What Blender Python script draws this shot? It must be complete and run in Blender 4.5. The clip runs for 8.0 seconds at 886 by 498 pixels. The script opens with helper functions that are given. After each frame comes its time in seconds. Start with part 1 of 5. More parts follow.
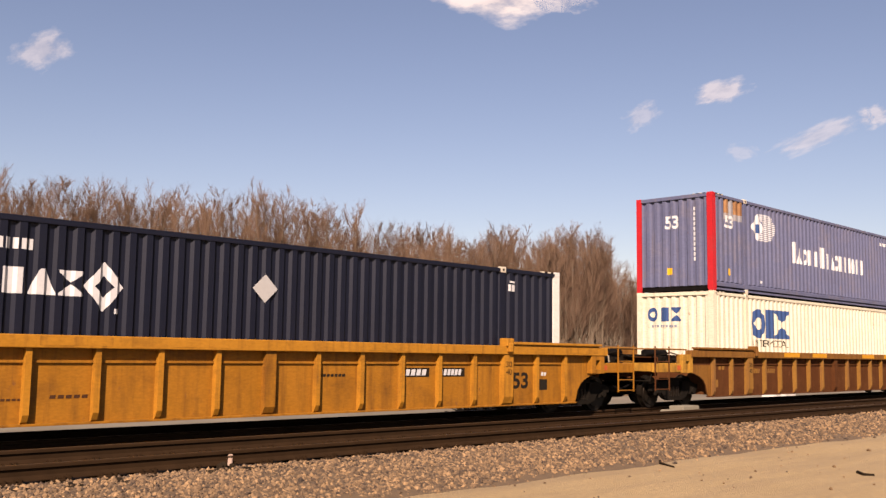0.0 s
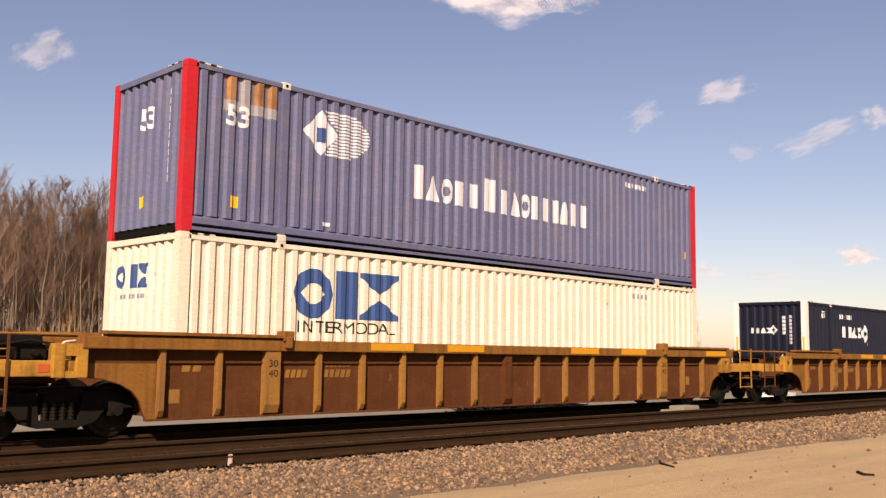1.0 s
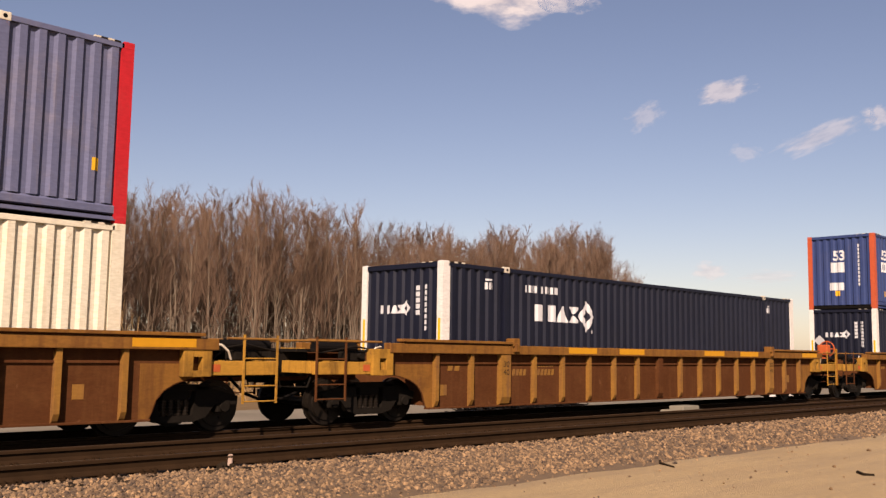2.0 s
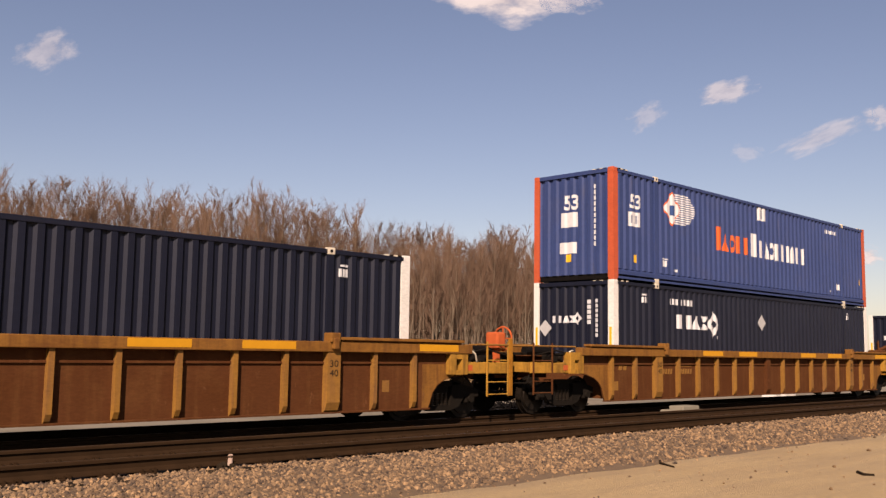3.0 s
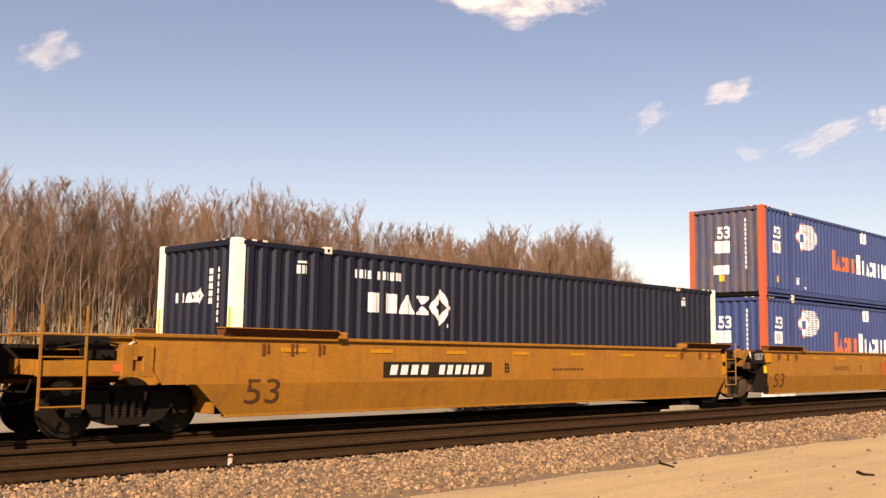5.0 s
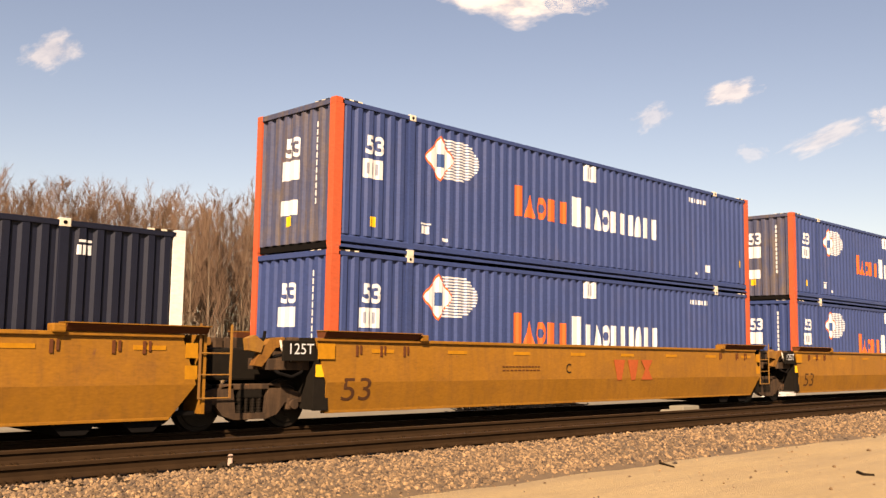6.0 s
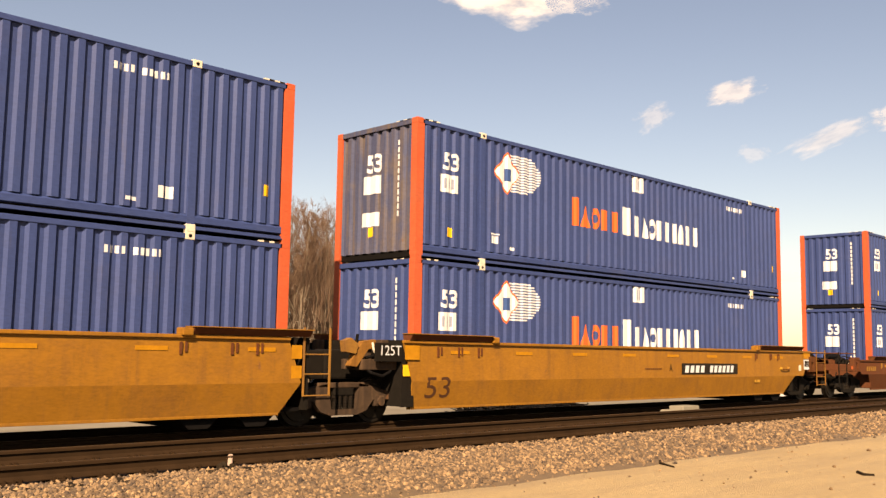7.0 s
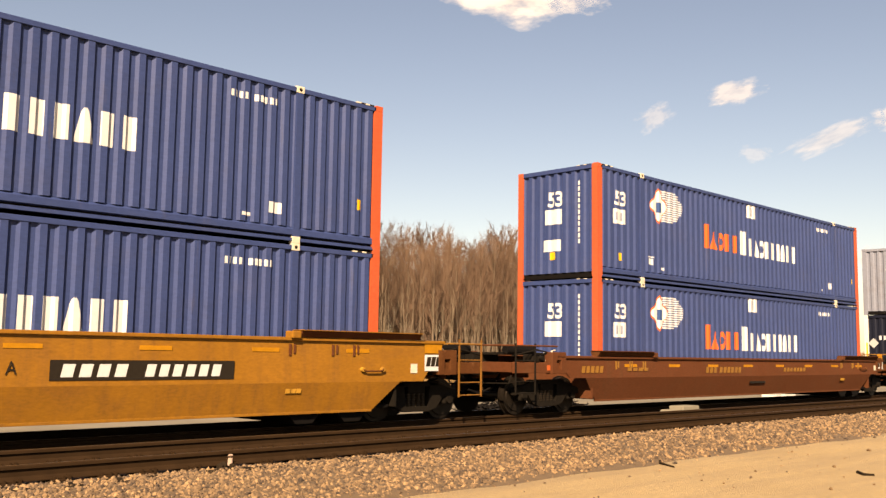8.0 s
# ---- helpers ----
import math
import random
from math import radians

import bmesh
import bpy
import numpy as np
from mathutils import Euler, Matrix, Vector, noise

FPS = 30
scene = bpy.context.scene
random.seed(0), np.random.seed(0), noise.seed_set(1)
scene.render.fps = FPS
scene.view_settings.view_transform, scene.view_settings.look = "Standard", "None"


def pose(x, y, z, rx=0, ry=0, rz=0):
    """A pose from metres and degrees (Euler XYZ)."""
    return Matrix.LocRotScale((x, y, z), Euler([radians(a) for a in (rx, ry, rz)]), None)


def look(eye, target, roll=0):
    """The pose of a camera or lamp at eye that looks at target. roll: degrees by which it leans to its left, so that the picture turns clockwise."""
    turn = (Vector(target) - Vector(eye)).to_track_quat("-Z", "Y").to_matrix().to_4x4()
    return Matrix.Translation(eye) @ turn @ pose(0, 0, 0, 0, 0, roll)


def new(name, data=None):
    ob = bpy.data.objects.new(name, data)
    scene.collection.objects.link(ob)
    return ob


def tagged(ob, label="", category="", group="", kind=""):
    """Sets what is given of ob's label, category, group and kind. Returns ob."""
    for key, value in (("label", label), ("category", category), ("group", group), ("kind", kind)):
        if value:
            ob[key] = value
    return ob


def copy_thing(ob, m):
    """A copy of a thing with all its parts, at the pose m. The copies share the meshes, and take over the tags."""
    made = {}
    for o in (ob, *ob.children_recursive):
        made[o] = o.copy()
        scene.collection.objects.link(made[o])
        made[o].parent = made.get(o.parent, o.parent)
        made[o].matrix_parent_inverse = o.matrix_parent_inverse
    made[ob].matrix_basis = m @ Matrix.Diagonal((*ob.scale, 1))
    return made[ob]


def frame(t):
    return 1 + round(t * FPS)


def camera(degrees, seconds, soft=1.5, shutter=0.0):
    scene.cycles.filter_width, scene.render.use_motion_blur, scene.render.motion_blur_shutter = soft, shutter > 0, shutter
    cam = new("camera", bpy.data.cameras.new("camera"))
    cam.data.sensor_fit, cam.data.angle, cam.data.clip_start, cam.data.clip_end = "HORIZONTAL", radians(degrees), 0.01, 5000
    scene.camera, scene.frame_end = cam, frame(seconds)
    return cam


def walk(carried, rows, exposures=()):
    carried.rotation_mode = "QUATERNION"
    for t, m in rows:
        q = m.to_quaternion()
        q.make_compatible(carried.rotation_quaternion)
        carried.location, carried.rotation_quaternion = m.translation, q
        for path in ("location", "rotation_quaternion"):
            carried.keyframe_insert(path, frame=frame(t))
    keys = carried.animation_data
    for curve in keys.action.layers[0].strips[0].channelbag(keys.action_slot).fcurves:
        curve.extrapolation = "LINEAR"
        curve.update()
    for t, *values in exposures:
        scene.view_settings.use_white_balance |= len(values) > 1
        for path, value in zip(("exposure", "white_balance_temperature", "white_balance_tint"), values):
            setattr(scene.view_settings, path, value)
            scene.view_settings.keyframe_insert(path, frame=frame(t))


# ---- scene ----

# Camera: standing on the dirt beside the line, looking down the track. Rail tops are z = 0; the train runs towards -x.
cam = camera(49.84, 8.0, soft=1.4)
YAW, PITCH = radians(44.963), radians(6.193)
EYE = Vector((0.0, -13.923, 1.271))
AIM = EYE + Vector((math.sin(YAW) * math.cos(PITCH), math.cos(YAW) * math.cos(PITCH), math.sin(PITCH)))
STAND = look(EYE, AIM, 0.884)
walk(cam, [(0.0, STAND), (8.0, STAND)], exposures=[(0.0, 1.08, 7250, 30), (1.0, 1.05, 7250, 30), (2.5, 0.84, 7200, 30), (3.0, 0.86, 7250, 30), (3.5, 1.13, 7350, 30), (4.1, 1.28, 7500, 29), (5.5, 1.43, 8250, 26), (8.0, 1.48, 8850, 22)])

# ---- light ----
SUN_AZ, SUN_EL = radians(232), radians(36)      # compass-style: 0 = +y, clockwise
world = bpy.data.worlds.new("sky")
scene.world = world
world.use_nodes = True
wn = world.node_tree
sky = wn.nodes.new("ShaderNodeTexSky")
sky.sky_type, sky.sun_disc = "NISHITA", False
sky.sun_elevation, sky.sun_rotation = SUN_EL, SUN_AZ
sky.air_density, sky.dust_density, sky.ozone_density = 1.0, 0.5, 1.0
wn.links.new(sky.outputs[0], wn.nodes["Background"].inputs[0])
wn.nodes["Background"].inputs[1].default_value = 0.052
sun = new("sun", bpy.data.lights.new("sun", "SUN"))
sun.data.energy, sun.data.angle, sun.data.color = 5.0, radians(0.5), (1.0, 0.93, 0.80)
to_sun = Vector((math.sin(SUN_AZ) * math.cos(SUN_EL), math.cos(SUN_AZ) * math.cos(SUN_EL), math.sin(SUN_EL)))
sun.matrix_world = look(to_sun * 100, (0, 0, 0))


# ---- materials ----
def nodes_of(name):
    m = bpy.data.materials.new(name)
    m.use_nodes = True
    nt = m.node_tree
    return m, nt, nt.nodes["Principled BSDF"]


def ramp(nt, fac, stops):
    r = nt.nodes.new("ShaderNodeValToRGB")
    while len(r.color_ramp.elements) < len(stops):
        r.color_ramp.elements.new(0.5)
    for e, (p, c) in zip(r.color_ramp.elements, stops):
        e.position, e.color = p, (*c, 1) if len(c) == 3 else c
    nt.links.new(fac, r.inputs[0])
    return r.outputs[0]


def tex(nt, scale, stretch=(1, 1, 1), detail=4.0, rough=0.6, shift=True):
    co = nt.nodes.new("ShaderNodeTexCoord")
    mp = nt.nodes.new("ShaderNodeMapping")
    mp.inputs["Scale"].default_value = stretch
    nt.links.new(co.outputs["Object"], mp.inputs[0])
    n = nt.nodes.new("ShaderNodeTexNoise")
    n.inputs["Scale"].default_value, n.inputs["Detail"].default_value, n.inputs["Roughness"].default_value = scale, detail, rough
    if shift:
        info = nt.nodes.new("ShaderNodeObjectInfo")
        n.noise_dimensions = "4D"
        mul = nt.nodes.new("ShaderNodeMath")
        mul.operation = "MULTIPLY"
        mul.inputs[1].default_value = 37.0
        nt.links.new(info.outputs["Random"], mul.inputs[0])
        nt.links.new(mul.outputs[0], n.inputs["W"])
    nt.links.new(mp.outputs[0], n.inputs["Vector"])
    return n.outputs["Fac"]


def mix(nt, fac, a, b, mode="MIX"):
    n = nt.nodes.new("ShaderNodeMix")
    n.data_type, n.blend_type = "RGBA", mode
    for sock, val in ((n.inputs[0], fac), (n.inputs[6], a), (n.inputs[7], b)):
        if isinstance(val, (int, float)):
            sock.default_value = val
        elif isinstance(val, tuple):
            sock.default_value = (*val, 1)
        else:
            nt.links.new(val, sock)
    return n.outputs[2]


def bump(nt, bsdf, fac, strength, dist):
    b = nt.nodes.new("ShaderNodeBump")
    b.inputs["Strength"].default_value, b.inputs["Distance"].default_value = strength, dist
    nt.links.new(fac, b.inputs["Height"])
    nt.links.new(b.outputs[0], bsdf.inputs["Normal"])


def paint(name, col, rough=0.45, fade=0.25, dirt=(0.10, 0.07, 0.045), dirt_at=(0.58, 0.78), rust=0.0, metal=0.0, spec=0.10, grime=0.35):
    """Weathered paint: faded patches, vertical streaks of dirt, specks of rust, faint dents."""
    m, nt, b = nodes_of(name)
    light = tuple(min(1, c * (1 + 0.6 * fade) + 0.012 * fade) for c in col)
    dark = tuple(c * (1 - 0.55 * fade) for c in col)
    c1 = mix(nt, tex(nt, 0.7, (1, 1, 1), 3), dark, light)
    streak = ramp(nt, tex(nt, 3.0, (2.2, 2.2, 0.22), 5), [(dirt_at[0], (0, 0, 0)), (dirt_at[1], (0.75, 0.75, 0.75))])
    c2 = mix(nt, streak, c1, dirt)
    blotch = ramp(nt, tex(nt, 1.3, (0.8, 0.8, 1.1), 6, 0.7), [(0.50, (0, 0, 0)), (0.72, (grime, grime, grime))])
    c2 = mix(nt, blotch, c2, dirt)
    if rust:
        spots = ramp(nt, tex(nt, 5.0, (1, 1, 0.6), 7, 0.7), [(0.66 - 0.14 * rust, (0, 0, 0)), (0.74 - 0.10 * rust, (1, 1, 1))])
        c2 = mix(nt, spots, c2, (0.13, 0.055, 0.022))
    mottle = ramp(nt, tex(nt, 22.0, (0.5, 0.5, 1.4), 5, 0.65), [(0.3, (0.78, 0.78, 0.78)), (0.7, (1.12, 1.12, 1.12))])
    c2 = mix(nt, 0.9, c2, mottle, "MULTIPLY")
    nt.links.new(c2, b.inputs["Base Color"])
    b.inputs["Roughness"].default_value, b.inputs["Metallic"].default_value = rough, metal
    b.inputs["Specular IOR Level"].default_value = spec
    bump(nt, b, tex(nt, 9.0, (1, 1, 1), 4), 0.25, 0.006)
    return m


def plain(name, col, rough=0.6, metal=0.0, var=0.25, scale=8.0):
    m, nt, b = nodes_of(name)
    f = tex(nt, scale, (1, 1, 1), 5)
    nt.links.new(mix(nt, f, tuple(c * (1 - var) for c in col), tuple(min(1, c * (1 + var)) for c in col)), b.inputs["Base Color"])
    b.inputs["Roughness"].default_value, b.inputs["Metallic"].default_value = rough, metal
    b.inputs["Specular IOR Level"].default_value = 0.06
    bump(nt, b, f, 0.3, 0.004)
    return m


M_NAVY = paint("navy_paint", (0.0033, 0.0045, 0.0118), 0.5, 0.3, (0.009, 0.008, 0.008), (0.6, 0.95), spec=0.2, grime=0.2)
M_BLUE = paint("blue_paint", (0.0225, 0.0375, 0.104), 0.5, 0.25, (0.07, 0.06, 0.06), (0.62, 0.92), spec=0.16, grime=0.12)
M_GRIMY = paint("grimy_blue_paint", (0.042, 0.047, 0.080), 0.6, 0.35, (0.115, 0.078, 0.040), (0.46, 0.72), 0.2, grime=0.5)
M_FADED = paint("faded_blue_paint", (0.082, 0.088, 0.142), 0.6, 0.3, (0.16, 0.13, 0.12), (0.55, 0.85), 0.15)
M_CREAM = paint("cream_paint", (0.50, 0.452, 0.335), 0.5, 0.08, (0.42, 0.29, 0.16), (0.57, 0.85), 0.22, grime=0.25)
M_GREY = paint("grey_paint", (0.16, 0.17, 0.20), 0.5, 0.25)
M_ORANGE = paint("orange_red_paint", (0.36, 0.066, 0.026), 0.45, 0.2, (0.25, 0.08, 0.04), (0.62, 0.9))
M_RED = paint("red_paint", (0.36, 0.015, 0.018), 0.5, 0.2, (0.2, 0.05, 0.04), (0.62, 0.9))
M_WHITE = paint("white_paint", (0.52, 0.495, 0.44), 0.5, 0.1, (0.40, 0.34, 0.26), (0.66, 0.95))
M_YELLOW = paint("yellow_paint", (0.250, 0.099, 0.0085), 0.5, 0.4, (0.075, 0.030, 0.009), (0.48, 0.78), 0.28, grime=0.6)
M_CHORD = paint("chord_yellow_paint", (0.315, 0.132, 0.012), 0.5, 0.4, (0.085, 0.034, 0.010), (0.50, 0.80), 0.25, grime=0.5)
M_ENDS = paint("bright_worn_yellow_paint", (0.31, 0.150, 0.020), 0.6, 0.4, (0.045, 0.022, 0.009), (0.50, 0.74), 0.35, grime=0.7)
M_OCHRE = paint("rust_stained_ochre_paint", (0.165, 0.070, 0.012), 0.7, 0.4, (0.075, 0.027, 0.009), (0.46, 0.72), 0.35, grime=0.7)
M_GOLD = paint("gold_paint", (0.202, 0.084, 0.0095), 0.5, 0.35, (0.115, 0.05, 0.016), (0.48, 0.85), 0.12, grime=0.55)
M_WORN = paint("worn_yellow_paint", (0.20, 0.092, 0.016), 0.65, 0.4, (0.11, 0.05, 0.025), (0.46, 0.72), 0.35)
M_RUST = paint("rusty_brown_paint", (0.066, 0.0215, 0.006), 0.8, 0.35, (0.105, 0.043, 0.014), (0.5, 0.8), 0.3, spec=0.05, grime=0.6)
M_BROWN = paint("oxide_brown_paint", (0.080, 0.025, 0.009), 0.7, 0.3, (0.075, 0.033, 0.015), (0.52, 0.82), spec=0.06, grime=0.5)
# M_DARK and M_TRUCK: near-black, with the shade under the cars in the colour
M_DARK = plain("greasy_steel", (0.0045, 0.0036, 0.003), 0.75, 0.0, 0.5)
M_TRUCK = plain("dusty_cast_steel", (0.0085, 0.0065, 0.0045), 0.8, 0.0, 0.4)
M_DUSTY = paint("dust_caked_cast_steel", (0.030, 0.017, 0.009), 0.85, 0.5, (0.085, 0.048, 0.025), (0.45, 0.7), 0.4)
M_STENCIL = plain("brown_stencil_paint", (0.052, 0.022, 0.010), 0.6, 0.0, 0.3, 20)
M_TREAD = plain("worn_wheel_steel", (0.024, 0.018, 0.013), 0.45, 0.7, 0.3)
M_PALE = plain("pale_marking_paint", (0.42, 0.415, 0.40), 0.55, 0.0, 0.16, 14)
M_LOGO_BLUE = plain("blue_marking_paint", (0.027, 0.055, 0.135), 0.55, 0.0, 0.2, 20)
M_LOGO_RED = plain("orange_marking_paint", (0.46, 0.085, 0.024), 0.55, 0.0, 0.12, 20)
M_BLACK = plain("black_marking_paint", (0.016, 0.012, 0.008), 0.6, 0.0, 0.3, 20)
M_TAG = plain("yellow_tag", (0.55, 0.30, 0.02), 0.5, 0.0, 0.15, 20)
M_CASTING = plain("galvanised_steel", (0.55, 0.48, 0.36), 0.5, 0.3, 0.3)
M_SAFETY = plain("orange_safety_paint", (0.34, 0.072, 0.022), 0.5, 0.0, 0.25)
M_OLD_REFLECT = plain("dulled_amber_reflector", (0.30, 0.125, 0.010), 0.5, 0.0, 0.35)
M_REFLECT = plain("amber_reflector", (0.42, 0.19, 0.012), 0.4, 0.0, 0.15)
M_PLACARD = plain("placard_plate", (0.34, 0.33, 0.31), 0.5, 0.1, 0.12, 15)
M_FADED_RED = plain("faded_red_marking", (0.27, 0.058, 0.018), 0.6, 0.0, 0.3, 12)


# ---- mesh helpers ----
def part(name, bm, material, parent=None, label=""):
    me = bpy.data.meshes.new(name)
    bmesh.ops.recalc_face_normals(bm, faces=bm.faces)
    bm.to_mesh(me)
    bm.free()
    if material:
        me.materials.append(material)
    ob = new(name, me)
    if parent is not None:
        ob.parent = parent
    if label:
        ob["label"] = label
    return ob


def again(ob, parent, m=None):
    """The same piece once more, on the same mesh."""
    o = new(ob.name.split(".")[0], ob.data)
    o.parent = parent
    if m is not None:
        o.matrix_local = m
    return o


def bx(bm, x0, x1, y0, y1, z0, z1, bevel=0.0):
    v = [bm.verts.new((x, y, z)) for x in (x0, x1) for y in (y0, y1) for z in (z0, z1)]
    fs = [bm.faces.new([v[i] for i in q]) for q in ((0, 1, 3, 2), (4, 6, 7, 5), (0, 4, 5, 1), (2, 3, 7, 6), (0, 2, 6, 4), (1, 5, 7, 3))]
    if bevel:
        es = {e for f in fs for e in f.edges}
        bmesh.ops.bevel(bm, geom=list(es), offset=bevel, segments=2, affect="EDGES", profile=0.6)
    return bm


def box(x0, x1, y0, y1, z0, z1, bevel=0.0):
    return bx(bmesh.new(), x0, x1, y0, y1, z0, z1, bevel)


def prism(bm, poly, axis, a, b):
    """A polygon (list of two coordinates) pushed along an axis from a to b."""
    def at(p, q, d):
        return {"x": (d, p, q), "y": (p, d, q), "z": (p, q, d)}[axis]
    lo = [bm.verts.new(at(p, q, a)) for p, q in poly]
    hi = [bm.verts.new(at(p, q, b)) for p, q in poly]
    n = len(poly)
    bm.faces.new(lo)
    bm.faces.new(hi[::-1])
    for i in range(n):
        bm.faces.new((lo[i], lo[(i + 1) % n], hi[(i + 1) % n], hi[i]))
    return bm


def tube(bm, p, q, r0, r1=None, n=8):
    p, q = Vector(p), Vector(q)
    r1 = r0 if r1 is None else r1
    d = (q - p).normalized()
    a = d.orthogonal().normalized()
    b = d.cross(a)
    ring = [[bm.verts.new(c + (a * math.cos(k) + b * math.sin(k)) * r) for k in (2 * math.pi * i / n for i in range(n))] for c, r in ((p, r0), (q, r1))]
    for i in range(n):
        bm.faces.new((ring[0][i], ring[0][(i + 1) % n], ring[1][(i + 1) % n], ring[1][i]))
    bm.faces.new(ring[0][::-1])
    bm.faces.new(ring[1])
    return bm


def pipe(points, r, n=8):
    bm = bmesh.new()
    for p, q in zip(points, points[1:]):
        tube(bm, p, q, r, None, n)
    return bm


def lettering(text, width, height, serif=0.0):
    """Flat letters of the built-in font, in the xz plane, starting at the origin, fitted to a width and height."""
    cu = bpy.data.curves.new("t", "FONT")
    cu.body, cu.size, cu.offset = text, 1.0, serif
    ob = bpy.data.objects.new("t", cu)
    scene.collection.objects.link(ob)
    bpy.context.view_layer.update()
    me = bpy.data.meshes.new_from_object(ob.evaluated_get(bpy.context.evaluated_depsgraph_get()))
    bpy.data.objects.remove(ob)
    bm = bmesh.new()
    bm.from_mesh(me)
    xs, ys = [v.co.x for v in bm.verts], [v.co.y for v in bm.verts]
    sx, sy = width / (max(xs) - min(xs)), height / (max(ys) - min(ys))
    for v in bm.verts:
        v.co = Vector(((v.co.x - min(xs)) * sx, 0, (v.co.y - min(ys)) * sy))
    return bm


# ---- containers ----
CL, CW, CH = 16.154, 2.591, 2.896
PITCH_C, DEPTH_C = 0.282, 0.046
FACE = CW / 2 - 0.012          # outer ridge plane of the corrugated sides


def ridge(u):
    """How far the corrugated sheet lies behind its ridges at u metres along the wall."""
    k = (u / PITCH_C) % 1.0
    for a, b, d0, d1 in ((0.0, 0.38, 0, 0), (0.38, 0.53, 0, 1), (0.53, 0.82, 1, 1), (0.82, 1.0, 1, 0)):
        if k <= b:
            return DEPTH_C * (d0 + (d1 - d0) * (k - a) / (b - a))
    return 0.0


def breaks(u0, u1):
    out = {u0, u1}
    n = math.floor(u0 / PITCH_C) - 1
    while n * PITCH_C < u1:
        for k in (0.0, 0.38, 0.53, 0.82):
            u = (n + k) * PITCH_C
            if u0 + 0.002 < u < u1 - 0.002:
                out.add(u)
        n += 1
    return sorted(out)


def corrugated(u0, u1, z0, z1, place):
    """A folded sheet with a flat back; place(u, depth, z) sets it on its wall."""
    bm = bmesh.new()
    rows = []
    for u in breaks(u0, u1):
        d = ridge(u)
        rows.append([bm.verts.new(place(u, d, z0)), bm.verts.new(place(u, d, z1)), bm.verts.new(place(u, 0.06, z1)), bm.verts.new(place(u, 0.06, z0))])
    for a, b in zip(rows, rows[1:]):
        for i in range(4):
            bm.faces.new((a[i], a[(i + 1) % 4], b[(i + 1) % 4], b[i]))
    bm.faces.new(rows[0])
    bm.faces.new(rows[-1][::-1])
    return bm


def near_wall(u, d, z):
    return (u, -FACE + d, z)


def far_wall(u, d, z):
    return (u, FACE - d, z)


def front_wall(u, d, z):
    return (0.03 + d, u, z)


def rear_wall(u, d, z):
    return (CL - 0.03 - d, u, z)


def decal(bm, u0, u1, low, high, place, lift=0.004):
    """A painted shape that follows the folds, between two heights (numbers or functions of u)."""
    us = breaks(u0, u1)
    if callable(low) or callable(high):
        us = sorted(set(us) | {u0 + (u1 - u0) * i / 12 for i in range(13)})
    lo = low if callable(low) else lambda u: low
    hi = high if callable(high) else lambda u: high
    vs = [(bm.verts.new(place(u, ridge(u) - lift, lo(u))), bm.verts.new(place(u, ridge(u) - lift, max(hi(u), lo(u) + 1e-4)))) for u in us]
    for a, b in zip(vs, vs[1:]):
        bm.faces.new((a[0], b[0], b[1], a[1]))


def letters_on(text, u0, u1, z0, z1, place, serif=0.0, flip=False):
    """Lettering laid on the folds of a wall."""
    bm = lettering(text, u1 - u0, z1 - z0, serif)
    for u in breaks(u0, u1)[1:-1]:
        geom = bm.verts[:] + bm.edges[:] + bm.faces[:]
        cut = (u1 - u) if flip else (u - u0)
        bmesh.ops.bisect_plane(bm, geom=geom, plane_co=(cut, 0, 0), plane_no=(1, 0, 0))
    for v in bm.verts:
        u = (u1 - v.co.x) if flip else (u0 + v.co.x)
        v.co = Vector(place(u, ridge(u) - 0.004, z0 + v.co.z))
    return bm


def word(root, name, mat, u0, u1, z0, z1, place, shapes, fill=0.72, label=""):
    """A word of a trade name as plain blocks, each a part: r block, w wedge, h hourglass, o ring."""
    w = (u1 - u0) / len(shapes)
    for i, kind in enumerate(shapes):
        a = u0 + i * w
        e = a + w * fill
        c, r, t = (a + e) / 2, (e - a) / 2, z1 - z0
        bm = bmesh.new()
        if kind == "w":
            decal(bm, a, e, z0, lambda u: z0 + t * min(1, 1.25 * (1 - abs(u - c) / r) + 0.08), place)
        elif kind == "h":
            decal(bm, a, e, lambda u: z0, lambda u: z0 + t * (0.10 + 0.36 * (1 - abs(u - c) / r)), place)
            decal(bm, a, e, lambda u: z1 - t * (0.10 + 0.36 * (1 - abs(u - c) / r)), lambda u: z1, place)
        elif kind == "o":
            f = lambda u, k: t / 2 * math.sqrt(max(0, k * k - ((u - c) / r) ** 2))
            m = z0 + t / 2
            decal(bm, a, e, lambda u: m + 0.8 * f(u, 0.52), lambda u: m + f(u, 1), place)
            decal(bm, a, e, lambda u: m - f(u, 1), lambda u: m - 0.8 * f(u, 0.52), place)
        else:
            decal(bm, c - r * 0.74, c + r * 0.74, z0, z1, place)
        part(name, bm, mat, root, label)


def diamond(bm, uc, zc, ru, rz, place, hole=0.0):
    """A diamond, or a diamond ring of plain blocks."""
    hi = lambda u: zc + rz * max(0, 1 - abs(u - uc) / ru)
    lo = lambda u: zc - rz * max(0, 1 - abs(u - uc) / ru)
    if not hole:
        decal(bm, uc - ru, uc + ru, lo, hi, place)
        return
    inner = lambda u: rz * max(0, hole - abs(u - uc) / ru)
    decal(bm, uc - ru, uc + ru, lambda u: zc + inner(u), hi, place)
    decal(bm, uc - ru, uc + ru, lo, lambda u: zc - inner(u), place)


def bar_row(bm, u0, u1, z0, z1, place, count, fill=0.7):
    w = (u1 - u0) / count
    for i in range(count):
        decal(bm, u0 + i * w, u0 + (i + fill) * w, z0, z1, place)


